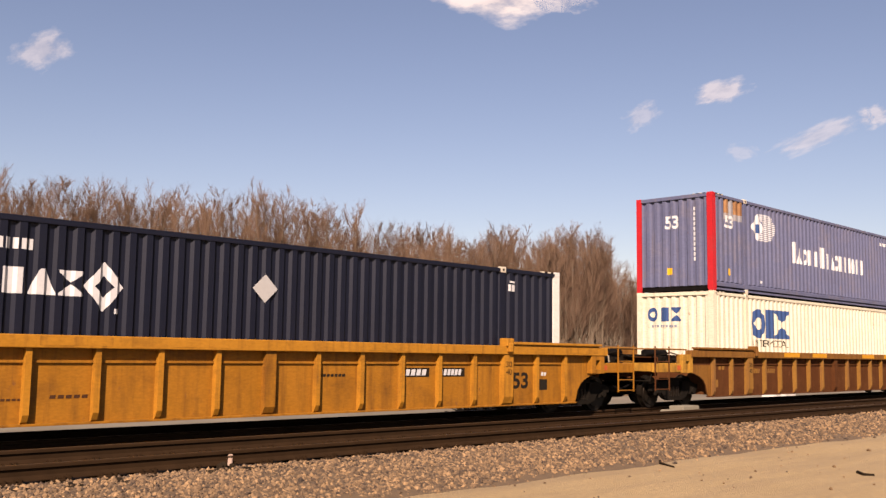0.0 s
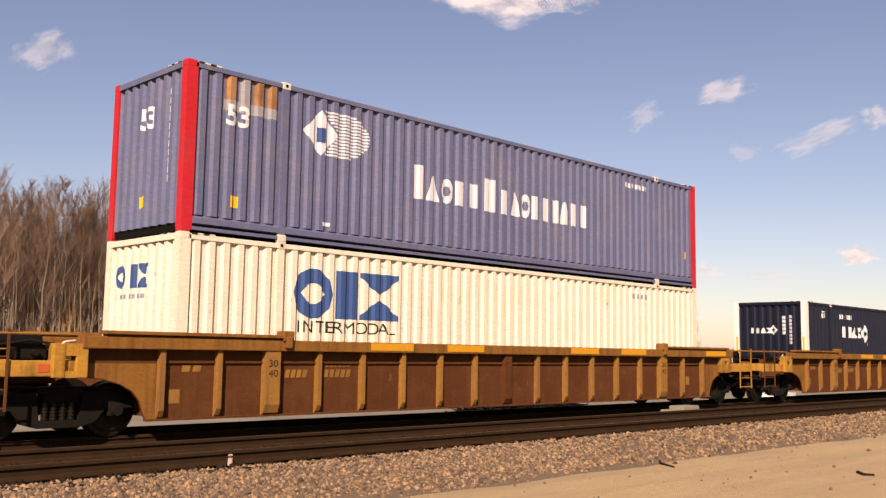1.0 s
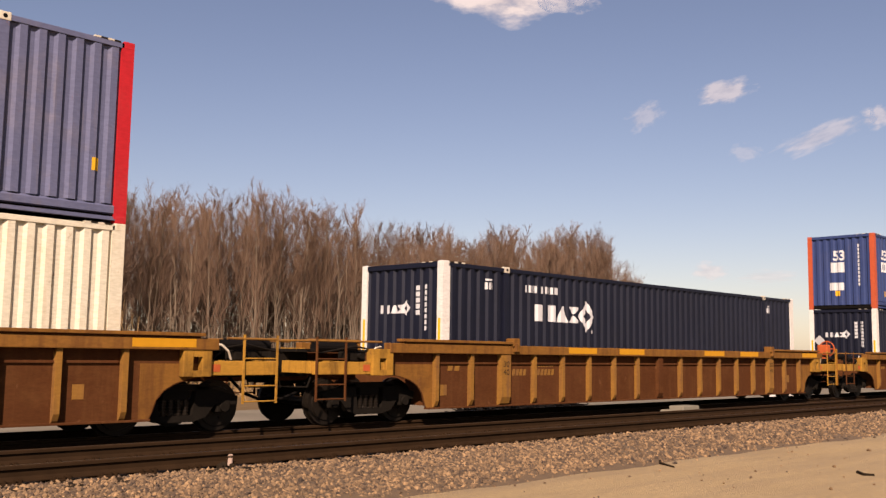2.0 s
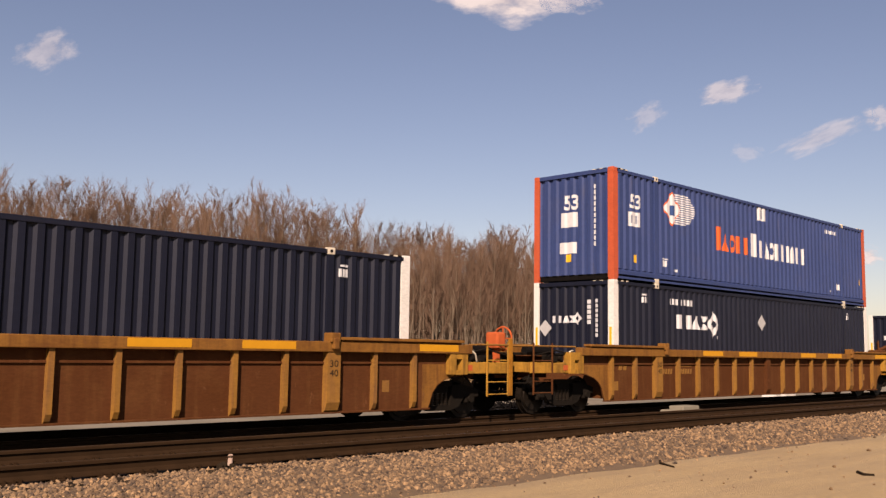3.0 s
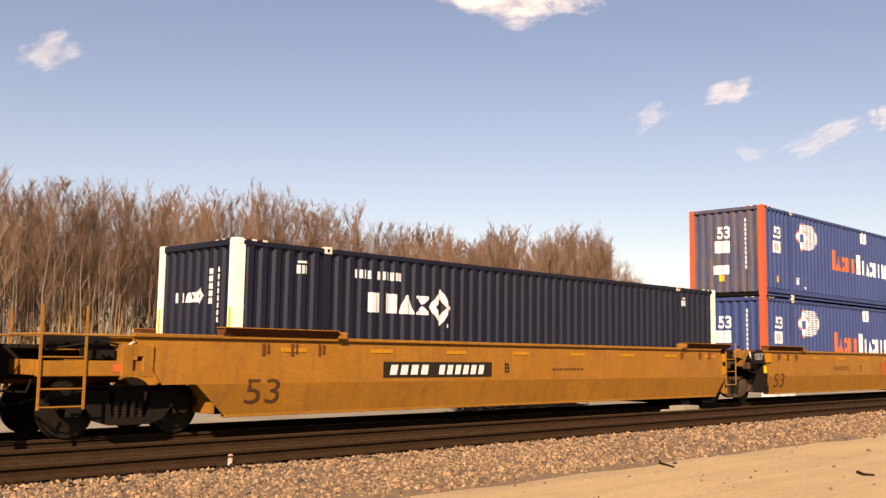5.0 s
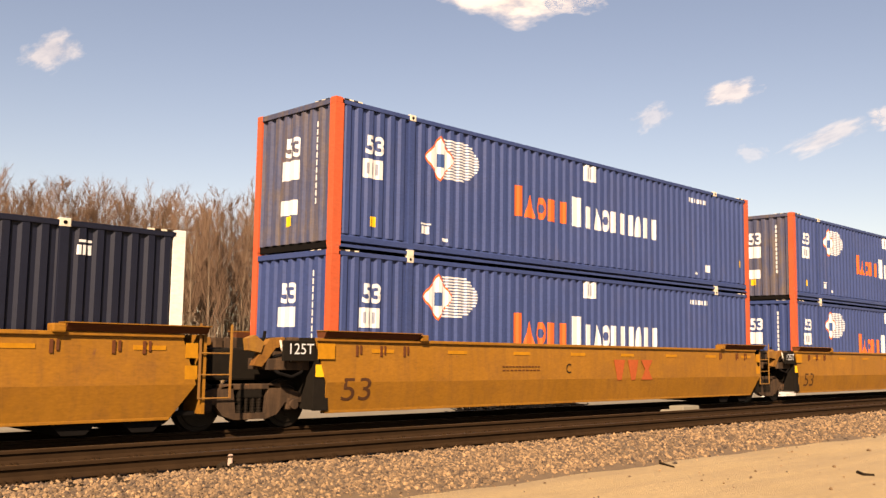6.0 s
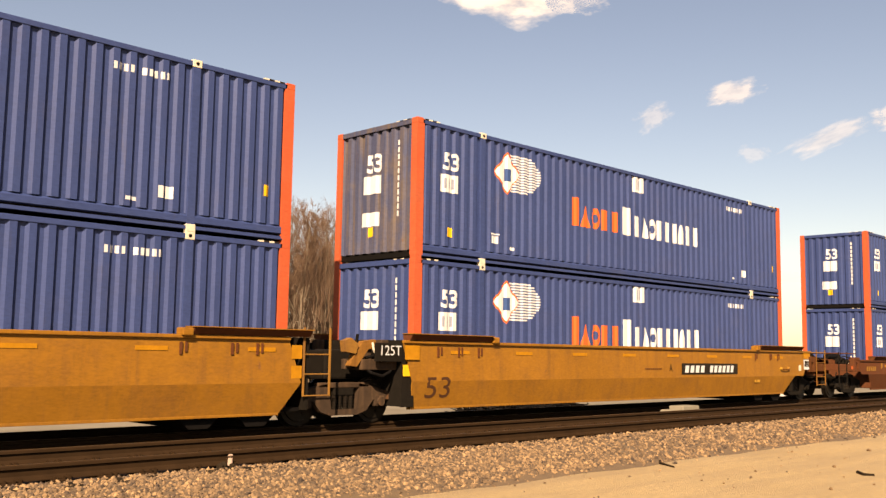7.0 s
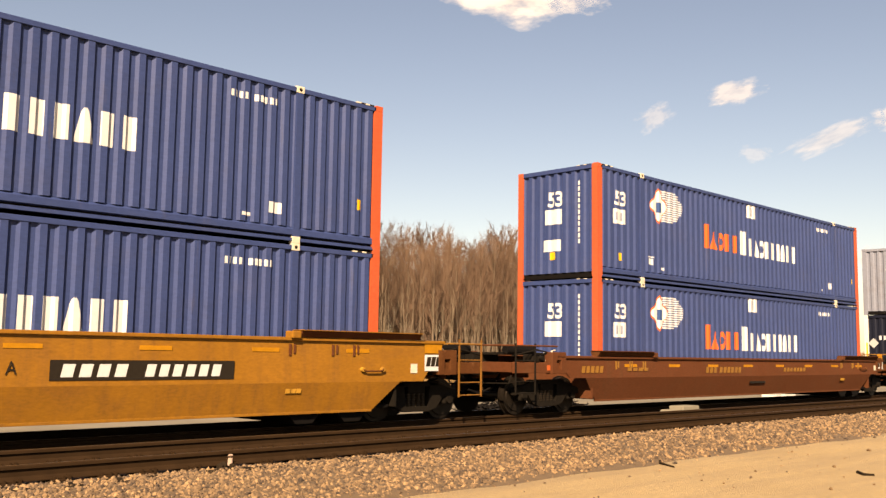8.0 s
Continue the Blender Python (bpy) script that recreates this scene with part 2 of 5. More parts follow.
def container(skin, post, label, end_skin=None):
    root = tagged(new("shipping_container"), label, "container", "containers on the train")
    end_skin = end_skin or skin
    h = CW / 2
    skirt = 0.30
    # folded walls between the posts
    part("side_panel", corrugated(0.19, CL - 0.19, skirt, CH - 0.115, near_wall), skin, root)
    part("side_panel", corrugated(0.19, CL - 0.19, skirt, CH - 0.115, far_wall), skin, root)
    part("end_panel", corrugated(-h + 0.17, h - 0.17, 0.17, CH - 0.12, front_wall), end_skin, root)
    part("roof", box(0.1, CL - 0.1, -h + 0.05, h - 0.05, CH - 0.07, CH - 0.025), skin, root)
    part("floor", box(0.1, CL - 0.1, -h + 0.07, h - 0.07, 0.10, 0.16), M_DARK, root)
    # door leaves at the tail end
    for y0, y1 in ((-h + 0.17, -0.01), (0.01, h - 0.17)):
        leaf = part("door", box(CL - 0.09, CL - 0.03, y0, y1, 0.17, CH - 0.13, 0.008), end_skin, root)
        bm = bmesh.new()
        for y in (y0 + 0.25, y1 - 0.25):
            tube(bm, (CL - 0.012, y, 0.1), (CL - 0.012, y, CH - 0.1), 0.017)
        part("locking_rod", bm, M_CASTING, leaf)
    # rails: box sections with a folded lower skirt along the sides
    for s in (-1, 1):
        o = s * h
        i = s * (h - 0.07)
        part("top_rail", box(0.1, CL - 0.1, min(o, i), max(o, i), CH - 0.115, CH - 0.028, 0.008), skin, root)
        bm = bmesh.new()
        o2 = s * (h - 0.002)
        prism(bm, [(s * (h - 0.065), skirt), (o2, skirt - 0.045), (o2, 0.155), (s * (h - 0.075), 0.140), (s * (h - 0.075), 0.112), (o2, 0.10), (o2, 0.045), (s * (h - 0.11), 0.045), (s * (h - 0.11), skirt)], "x", 0.1, CL - 0.1)
        part("bottom_rail", bm, skin, root)
    for x0, x1 in ((0.004, 0.11), (CL - 0.11, CL - 0.004)):
        part("end_rail", box(x0, x1, -h + 0.1, h - 0.1, CH - 0.12, CH - 0.012, 0.008), end_skin, root)
        # front sill is near-black: shade of the gap between stacked containers, as colour
        part("end_sill", box(0.07 if x0 < 1 else x0, x1, -h + 0.1, h - 0.1, 0.03, 0.17, 0.008), M_DARK if x0 < 1 else end_skin, root)
    # corner posts: folded angles
    for sx in (0, 1):
        for sy in (-1, 1):
            poly = [(0, 0), (0.205, 0), (0.205, 0.05), (0.06, 0.06), (0.05, 0.175), (0, 0.175)]
            pts = [((p if sx == 0 else CL - p), sy * (h - q)) for p, q in poly]
            bm = prism(bmesh.new(), pts, "z", 0.06, CH - 0.02)
            part("corner_post", bm, post, root)
    # black and yellow hazard blocks on the top rails beside the near corners
    for i in range(4):
        for x in (0.22 + 0.11 * i, CL - 0.33 - 0.11 * i):
            part("hazard_block", box(x, x + 0.10, -h - 0.004, -h + 0.05, CH - 0.034, CH - 0.006), M_CASTING if i % 2 else M_BLACK, root)
        y = -h + 0.22 + 0.11 * i
        part("hazard_block", box(0.0, 0.05, y, y + 0.10, CH - 0.018, CH - 0.004), M_CASTING if i % 2 else M_BLACK, root)
    # corner castings at the ends, lifting castings and posts at the forty-foot points
    bm = box(0, 0.178, 0, 0.162, 0, 0.118, 0.012)
    cast = part("corner_casting", bm, post, root)
    cast.location = (-0.004, -h - 0.003, -0.002)
    for x in (-0.004, CL - 0.174):
        for y in (-h - 0.003, h - 0.159):
            for z in (-0.002, CH - 0.114):
                if (x, y, z) != (-0.004, -h - 0.003, -0.002):
                    again(cast, root, Matrix.Translation((x, y, z)))
    pc = part("lifting_casting", box(0, 0.178, 0, 0.10, 0, 0.13, 0.014), M_CASTING, root, "weathered cast lifting block")
    pc.location = (1.91, -h - 0.008, CH - 0.128)
    for x in (1.91, CL - 2.09):
        for y in (-h - 0.008, h - 0.092):
            for z in (0.0, CH - 0.128):
                if (x, y, z) != (1.91, -h - 0.008, CH - 0.128):
                    again(pc, root, Matrix.Translation((x, y, z)))
        for s in (-1, 1):
            a, b = s * (h - 0.001), s * (h - 0.06)
            part("side_post", box(x + 0.01, x + 0.165, min(a, b), max(a, b), 0.10, CH - 0.11, 0.01), skin, root)
    # eyes of the castings
    for x in (2.0, CL - 2.0):
        bm = bmesh.new()
        tube(bm, (x, -h - 0.012, CH - 0.064), (x, -h + 0.02, CH - 0.064), 0.032, None, 12)
        part("casting_hole", bm, M_DARK, root)
    return root


def number_53(root, mat, end_mat=None):
    part("size_number", letters_on("53", 0.80, 1.24, 1.91, 2.29, near_wall, 0.03), mat, root, "white painted size number")
    part("size_number", letters_on("53", -0.14, 0.30, 1.90, 2.30, front_wall, 0.03, True), end_mat or mat, root, "white painted size number")


def stack_markings(root, first, worn=False):
    """Trade markings of the blue containers: plain blocks in their colours."""
    number_53(root, M_PALE)
    bm = bmesh.new()
    diamond(bm, 2.82, 2.12, 0.40, 0.43, near_wall)
    part("emblem", bm, M_PALE, root, "white painted diamond emblem")
    bm = bmesh.new()
    decal(bm, 2.74, 2.92, 1.94, 2.22, near_wall, 0.007)
    part("emblem_patch", bm, M_LOGO_BLUE, root)
    if not worn:
        bm = bmesh.new()
        diamond(bm, 2.82, 2.12, 0.45, 0.485, near_wall)
        for v in bm.verts:
            v.co.y += 0.002
        part("emblem_border", bm, M_LOGO_RED, root)
    for i in range(14):
        z = 1.72 + 0.062 * i
        k = (z - 2.14) / 0.46
        right = 2.98 + 1.02 * math.sqrt(max(0.05, 1 - k * k * 0.8))
        left = 2.86 + 0.36 * max(0, 1 - abs(z - 2.12) / 0.43) if abs(z - 2.12) < 0.43 else 2.95
        bm = bmesh.new()
        decal(bm, left + 0.02, right, z, z + 0.036, near_wall)
        part("globe_stripe", bm, M_PALE, root)
    word(root, "word_block", first, 5.14, 5.56, 1.20, 1.90, near_wall, "r", 0.86)
    word(root, "word_block", first, 5.58, 7.20, 1.20, 1.72, near_wall, "worr", 0.84)
    word(root, "word_block", M_PALE, 7.26, 7.78, 1.18, 1.90, near_wall, "r", 0.9)
    word(root, "word_block", M_PALE, 7.84, 11.10, 1.18, 1.72, near_wall, "rworrrwrr", 0.84)
    bm = bmesh.new()
    decal(bm, 0.92, 1.09, 0.50, 0.70, near_wall)
    part("yellow_tag", bm, M_TAG, root)
    bm = bmesh.new()
    decal(bm, 15.56, 15.68, 0.78, 0.98, near_wall)
    part("yellow_tag", bm, M_TAG, root)
    bm = bmesh.new()
    decal(bm, 0.06, 0.25, 0.52, 0.72, front_wall)
    part("yellow_tag", bm, M_TAG, root)
    bm = bmesh.new()
    bar_row(bm, 12.70, 13.08, 2.44, 2.56, near_wall, 4, 0.62)
    bar_row(bm, 13.20, 13.72, 2.44, 2.56, near_wall, 5, 0.62)
    decal(bm, 2.90, 3.08, 0.39, 0.46, near_wall)
    if not worn:
        bar_row(bm, 2.30, 2.55, 0.50, 0.66, near_wall, 2, 0.8)
        decal(bm, 2.28, 2.57, 0.69, 0.72, near_wall)
        bar_row(bm, 13.55, 13.85, 0.50, 0.70, near_wall, 2, 0.8)
        decal(bm, 13.0, 13.2, 0.40, 0.46, near_wall)
    tagged(part("small_marking", bm, M_PALE, root), kind="stuff")
    bm = bmesh.new()
    for i in range(11):
        z = 0.90 + 0.15 * i
        decal(bm, -0.73, -0.64, z, z + 0.11, front_wall)
    part("end_marking", bm, M_PALE, root)
    if not worn:
        for u0, u1, z0, z1, wall in ((0.74, 1.22, 1.44, 1.82, near_wall), (7.82, 8.30, 2.36, 2.76, near_wall), (-0.12, 0.42, 1.44, 1.83, front_wall), (-0.09, 0.47, 0.74, 1.04, front_wall)):
            bm = bmesh.new()
            decal(bm, u0, u1, z0, z1, wall)
            part("label_plate", bm, M_PALE, root)
        bm = bmesh.new()
        for u in (0.82, 0.94, 1.06):
            decal(bm, u, u + 0.05, 1.52, 1.74, near_wall, 0.007)
        for u in (7.95, 8.1):
            decal(bm, u, u + 0.04, 2.42, 2.70, near_wall, 0.007)
        part("plate_print", bm, M_GREY, root)


def navy_markings(root, placard=False):
    word(root, "word_block", M_PALE, 2.98, 4.70, 1.74, 2.12, near_wall, "rrwh", 0.9)
    bm = bmesh.new()
    diamond(bm, 4.98, 1.91, 0.32, 0.385, near_wall, 0.44)
    decal(bm, 5.15, 5.23, 1.50, 1.58, near_wall)
    part("emblem", bm, M_PALE, root, "white painted open diamond emblem")
    bm = bmesh.new()
    bar_row(bm, 2.68, 3.12, 2.38, 2.54, near_wall, 4, 0.62)
    bar_row(bm, 3.26, 3.92, 2.38, 2.54, near_wall, 6, 0.62)
    for u in (1.33, 14.36):
        bar_row(bm, u, u + 0.26, 2.37, 2.52, near_wall, 3, 0.75)
        decal(bm, u + 0.02, u + 0.24, 2.56, 2.60, near_wall)
    tagged(part("small_marking", bm, M_PALE, root), kind="stuff")
    bm = bmesh.new()
    word(root, "end_block", M_PALE, -0.05, 0.76, 1.82, 2.00, front_wall, "hwrr", 0.85)
    diamond(bm, -0.12, 1.93, 0.17, 0.17, front_wall, 0.4)
    for i in range(5):
        decal(bm, -0.57, -0.45, 1.78 + 0.13 * i, 1.88 + 0.13 * i, front_wall)
    for i in range(8):
        decal(bm, -0.79, -0.68, 1.45 + 0.125 * i, 1.54 + 0.125 * i, front_wall)
    part("end_marking", bm, M_PALE, root)
    if placard:
        bm = bmesh.new()
        prism(bm, [(7.64, 2.05), (7.9, 1.80), (8.16, 2.05), (7.9, 2.30)], "y", -FACE - 0.006, -FACE - 0.002)
        part("placard", bm, M_PLACARD, root, "pale grey diamond placard")
        bm = bmesh.new()
        prism(bm, [(0.70, 1.68), (0.92, 1.46), (1.14, 1.68), (0.92, 1.90)], "x", 0.020, 0.026)
        part("placard", bm, M_PLACARD, root, "pale grey diamond placard")
    bm = bmesh.new()
    bx(bm, -0.006, 0.0, -1.23, -1.16, 0.9, 1.7)
    bx(bm, -0.006, 0.0, 1.16, 1.23, 0.9, 1.7)
    part("reflective_strip", bm, M_TAG, root)


def cream_markings(root):
    word(root, "emblem_block", M_LOGO_BLUE, 2.30, 3.26, 1.57, 2.48, near_wall, "o", 0.93, "large blue painted ring shape")
    word(root, "emblem_block", M_LOGO_BLUE, 3.20, 3.94, 1.58, 2.48, near_wall, "r", 0.97, "large blue painted block")
    word(root, "emblem_block", M_LOGO_BLUE, 3.88, 4.90, 1.58, 2.48, near_wall, "h", 0.94, "large blue painted hourglass shape")
    part("word_mark", letters_on("INTERMODAL", 2.44, 4.78, 1.31, 1.53, near_wall), M_BLACK, root, "dark painted lettering")
    word(root, "end_block", M_LOGO_BLUE, -0.22, 0.98, 2.02, 2.44, front_wall, "hro", 0.88)
    bm = bmesh.new()
    bar_row(bm, -0.05, 0.85, 1.84, 1.92, front_wall, 9, 0.6)
    bar_row(bm, 13.0, 13.8, 2.45, 2.58, near_wall, 7, 0.5)
    tagged(part("small_marking", bm, M_GREY, root), kind="stuff")


def rust_patch(root):
    """Old repair under the top rail: primer panels breaking out in rust."""
    orange = paint("rusting_primer", (0.235, 0.118, 0.050), 0.8, 0.5, (0.10, 0.04, 0.02), (0.46, 0.66), grime=0.6)
    grey = paint("grey_primer", (0.20, 0.195, 0.20), 0.7, 0.4, (0.26, 0.12, 0.04), (0.5, 0.66))
    for k in range(4):
        a = 0.76 + PITCH_C * k
        bm = bmesh.new()
        decal(bm, a, a + PITCH_C * 0.8, 2.36, 2.77, near_wall, 0.003)
        part("repair_patch", bm, orange if k != 1 else grey, root, "primer panel breaking out in orange rust")
    bm = bmesh.new()
    decal(bm, 0.74, 1.86, 2.17, 2.36, near_wall, 0.0035)
    part("repair_patch", bm, grey, root, "pale grey primer band")


# ---- railcars ----
def wheelset():
    bm = bmesh.new()
    for s in (-1, 1):
        y = s * 0.72
        tube(bm, (0, y, 0), (0, y + s * 0.10, 0), 0.425, 0.418, 28)
        tube(bm, (0, y - s * 0.035, 0), (0, y, 0), 0.452, 0.452, 28)
        tube(bm, (0, y + s * 0.10, 0), (0, y + s * 0.125, 0), 0.34, 0.33, 28)
        tube(bm, (0, y + s * 0.125, 0), (0, y + s * 0.19, 0), 0.13, 0.11, 16)
        for k in range(3):
            a = 2 * math.pi * k / 3
            bx(bm, 0.2 * math.cos(a) - 0.03, 0.2 * math.cos(a) + 0.03, min(y, y + s * 0.135), max(y, y + s * 0.135), 0.2 * math.sin(a) - 0.03, 0.2 * math.sin(a) + 0.03)
    tube(bm, (0, -0.85, 0), (0, 0.85, 0), 0.085, None, 12)
    return bm


WHEELS = []
WHEEL_Z = 0.425
RAIL_Z = -0.12


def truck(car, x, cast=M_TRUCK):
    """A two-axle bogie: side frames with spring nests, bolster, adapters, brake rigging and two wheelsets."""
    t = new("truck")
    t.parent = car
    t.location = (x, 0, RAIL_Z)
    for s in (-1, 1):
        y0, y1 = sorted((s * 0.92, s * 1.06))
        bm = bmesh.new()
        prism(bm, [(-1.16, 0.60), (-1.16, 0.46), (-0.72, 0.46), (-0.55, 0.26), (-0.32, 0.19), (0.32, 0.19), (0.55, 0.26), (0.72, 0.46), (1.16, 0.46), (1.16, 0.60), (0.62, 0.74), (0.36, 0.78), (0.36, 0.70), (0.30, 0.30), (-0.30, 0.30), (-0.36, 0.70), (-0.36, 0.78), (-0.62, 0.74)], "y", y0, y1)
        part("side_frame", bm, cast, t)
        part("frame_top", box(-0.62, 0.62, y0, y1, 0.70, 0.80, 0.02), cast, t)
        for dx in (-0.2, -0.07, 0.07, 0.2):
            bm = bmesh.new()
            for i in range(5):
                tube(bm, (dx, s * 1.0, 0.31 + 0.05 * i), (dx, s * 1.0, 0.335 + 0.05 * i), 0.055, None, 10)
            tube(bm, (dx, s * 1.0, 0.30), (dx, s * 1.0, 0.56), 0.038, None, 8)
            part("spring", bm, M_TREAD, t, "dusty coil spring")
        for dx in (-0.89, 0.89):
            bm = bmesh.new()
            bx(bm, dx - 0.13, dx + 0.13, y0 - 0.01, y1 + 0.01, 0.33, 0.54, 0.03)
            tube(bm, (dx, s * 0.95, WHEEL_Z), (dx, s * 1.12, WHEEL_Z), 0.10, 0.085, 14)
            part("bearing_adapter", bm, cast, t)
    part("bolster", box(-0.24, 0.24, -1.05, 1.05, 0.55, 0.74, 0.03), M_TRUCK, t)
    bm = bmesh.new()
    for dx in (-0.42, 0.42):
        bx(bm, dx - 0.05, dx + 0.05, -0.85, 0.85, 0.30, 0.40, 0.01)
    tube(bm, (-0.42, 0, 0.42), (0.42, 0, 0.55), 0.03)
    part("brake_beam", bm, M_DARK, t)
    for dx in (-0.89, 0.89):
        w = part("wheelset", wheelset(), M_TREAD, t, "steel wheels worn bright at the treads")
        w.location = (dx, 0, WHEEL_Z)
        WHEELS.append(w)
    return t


def coupler(car, x, s):
    bm = bmesh.new()
    bx(bm, min(x, x + s * 1.2), max(x, x + s * 1.2), -0.12, 0.12, 0.72, 0.98, 0.03)
    bx(bm, x + s * 1.1 - 0.16, x + s * 1.1 + 0.16, -0.17, 0.17, 0.66, 1.02, 0.05)
    part("coupler", bm, M_DARK, car)
    pts = [(x + s * 0.2, -0.35, 0.8), (x + s * 0.5, -0.4, 0.5), (x + s * 0.9, -0.35, 0.36), (x + s * 1.2, -0.3, 0.45)]
    part("air_hose", pipe(pts, 0.028), M_DARK, car)


def ladder(car, xs, y, mat, z0=0.38, z1=1.52, rungs=(0.40, 0.66, 1.12)):
    bm = bmesh.new()
    for x in xs:
        bx(bm, x - 0.020, x + 0.020, y - 0.012, y + 0.012, z0, z1, 0.004)
    for z in rungs:
        tube(bm, (xs[0], y, z), (xs[1], y, z), 0.013)
    part("ladder", bm, mat, car)


def end_platform(car, s, x_in, x_out, deck, side, brake=None, rails=True, tall=1.52):
    """The end of a car over its bogie: draft sill, cross beams, slotted jacking blocks, walkway, steps and handrails.
    s is -1 at the leading end, +1 at the tail."""
    a, b = sorted((x_in, x_out))
    part("draft_sill", box(a, b, -0.36, 0.36, 0.70, 1.22, 0.03), M_RUST, car)
    part("walkway", box(a, b, -0.95, 0.95, 1.24, 1.30, 0.008), M_TRUCK, car)
    bm = bmesh.new()
    for x in (x_out - s * 0.08, x_out - s * 0.78, x_in + s * 0.1):
        bx(bm, x - 0.07, x + 0.07, -1.38, 1.38, 0.86, 1.08, 0.01)
    part("cross_beam", bm, side, car)
    for sy in (-1, 1):
        y0, y1 = sorted((sy * 1.44, sy * 1.36))
        part("side_beam", box(min(x_in, x_out - s * 0.05), max(x_in, x_out - s * 0.05), y0, y1, 0.84, 1.07, 0.012), side, car)
        # slotted block
        xc = x_in + (-0.25 if s > 0 and deck < 1.45 else 0.28 * s)
        ya, yb = sorted((sy * 1.50, sy * 1.30))
        bm = bmesh.new()
        bx(bm, xc - 0.26, xc - 0.08, ya, yb, 0.82, 1.32, 0.015)
        bx(bm, xc + 0.08, xc + 0.26, ya, yb, 0.82, 1.32, 0.015)
        bx(bm, xc - 0.08, xc + 0.08, ya, yb, 1.14, 1.32, 0.0)
        bx(bm, xc - 0.08, xc + 0.08, ya, yb, 0.82, 0.92, 0.0)
        part("jacking_block", bm, side, car)
        if rails:
            xo = x_out - s * 0.08
            xi = x_out - s * 0.75
            ladder(car, sorted((xo, xi)), sy * 1.46, M_TRUCK if side == M_BROWN else (M_OCHRE if side == M_RUST else (M_RUST if s < 0 and tall < 1.6 else side)), 0.36, tall)
            bm = bmesh.new()
            tube(bm, (xo, sy * 1.46, 1.45), (x_in + s * 0.3, sy * 1.46, 1.45), 0.02)
            tube(bm, (xo, sy * 1.46, 1.45), (xo, sy * 0.3, 1.45), 0.02)
            part("handrail", bm, M_WORN if side != M_BROWN else M_BROWN, car)
    # piping, hoses and reservoir under the handrails
    bm = bmesh.new()
    tube(bm, (x_in + s * 0.5, -0.9, 1.34), (x_in + s * 1.5, -0.9, 1.34), 0.10, None, 12)
    part("air_reservoir", bm, M_DARK, car)
    part("brake_pipe", pipe([(x_in + s * 0.15, -1.30, 1.12), (x_in + s * 0.4, -1.30, 1.30), (x_in + s * 0.8, -1.26, 1.36), (x_in + s * 1.6, -1.2, 1.22)], 0.018), M_TRUCK, car)
    part("striker", box(min(x_out - s * 0.6, x_out + s * 0.28), max(x_out - s * 0.6, x_out + s * 0.28), -0.5, 0.5, 0.78, 1.30, 0.04), M_TRUCK, car)
    coupler(car, x_out - s * (0.55 if s > 0 else 1.0), s)
    part("reflector", box(x_out - s * 1.27 - 0.08, x_out - s * 1.27 + 0.08, -1.446, -1.44, 0.90, 1.02), M_SAFETY, car)
    bm = bmesh.new()
    for p, q in zip([(x_out, -1.40, 0.80), (x_out + s * 0.06, -1.38, 0.62), (x_out + s * 0.06, -0.4, 0.60)], [(x_out + s * 0.06, -1.38, 0.62), (x_out + s * 0.06, -0.4, 0.60), (x_out + s * 0.2, -0.1, 0.9)]):
        tube(bm, p, q, 0.016, None, 6)
    part("uncoupling_lever", bm, M_TRUCK, car)
    bm = bmesh.new()
    bx(bm, min(x_in + s * 0.55, x_in + s * 1.0), max(x_in + s * 0.55, x_in + s * 1.0), -1.30, -1.0, 1.08, 1.26, 0.03)
    tube(bm, (x_in + s * 0.75, -1.31, 1.18), (x_in + s * 0.75, -1.40, 1.18), 0.05, None, 10)
    part("brake_valve", bm, M_TRUCK, car, "dirty cast brake valve")
    part("valve_hose", pipe([(x_in + s * 0.5, -1.28, 1.10), (x_in + s * 0.42, -1.32, 1.24), (x_in + s * 0.3, -1.30, 1.34), (x_in + s * 0.12, -1.24, 1.36)], 0.02), M_CASTING, car)
    if brake:
        hand_brake(car, x_out, s, brake)


def hand_brake(car, x, s, mat):
    bm = bmesh.new()
    bx(bm, x - 0.06, x + 0.06, -1.1, -0.98, 1.0, 1.62, 0.01)
    bx(bm, x - 0.16, x + 0.12, -1.22, -0.86, 1.38, 1.74, 0.05)
    part("brake_stand", bm, mat, car, "hand brake housing on a stand")
    part("brake_post", box(x + s * 0.02 - 0.05, x + s * 0.02 + 0.05, -1.47, -1.41, 0.36, 1.60, 0.01), M_YELLOW, car)
    bm = bmesh.new()
    c = Vector((x + s * 0.22, -1.04, 1.60))
    n = 20
    pts = [c + Vector((0, 0.26 * math.cos(2 * math.pi * i / n), 0.26 * math.sin(2 * math.pi * i / n))) for i in range(n + 1)]
    for p, q in zip(pts, pts[1:]):
        tube(bm, p, q, 0.022, None, 6)
    for i in range(0, n, 5):
        tube(bm, c, pts[i], 0.018, None, 6)
    tube(bm, c, c - Vector((s * 0.2, 0, 0)), 0.04)
    part("brake_wheel", bm, mat, car)


RIB_X = [7.95 + 1.03 * i for i in range(-8, 9)]


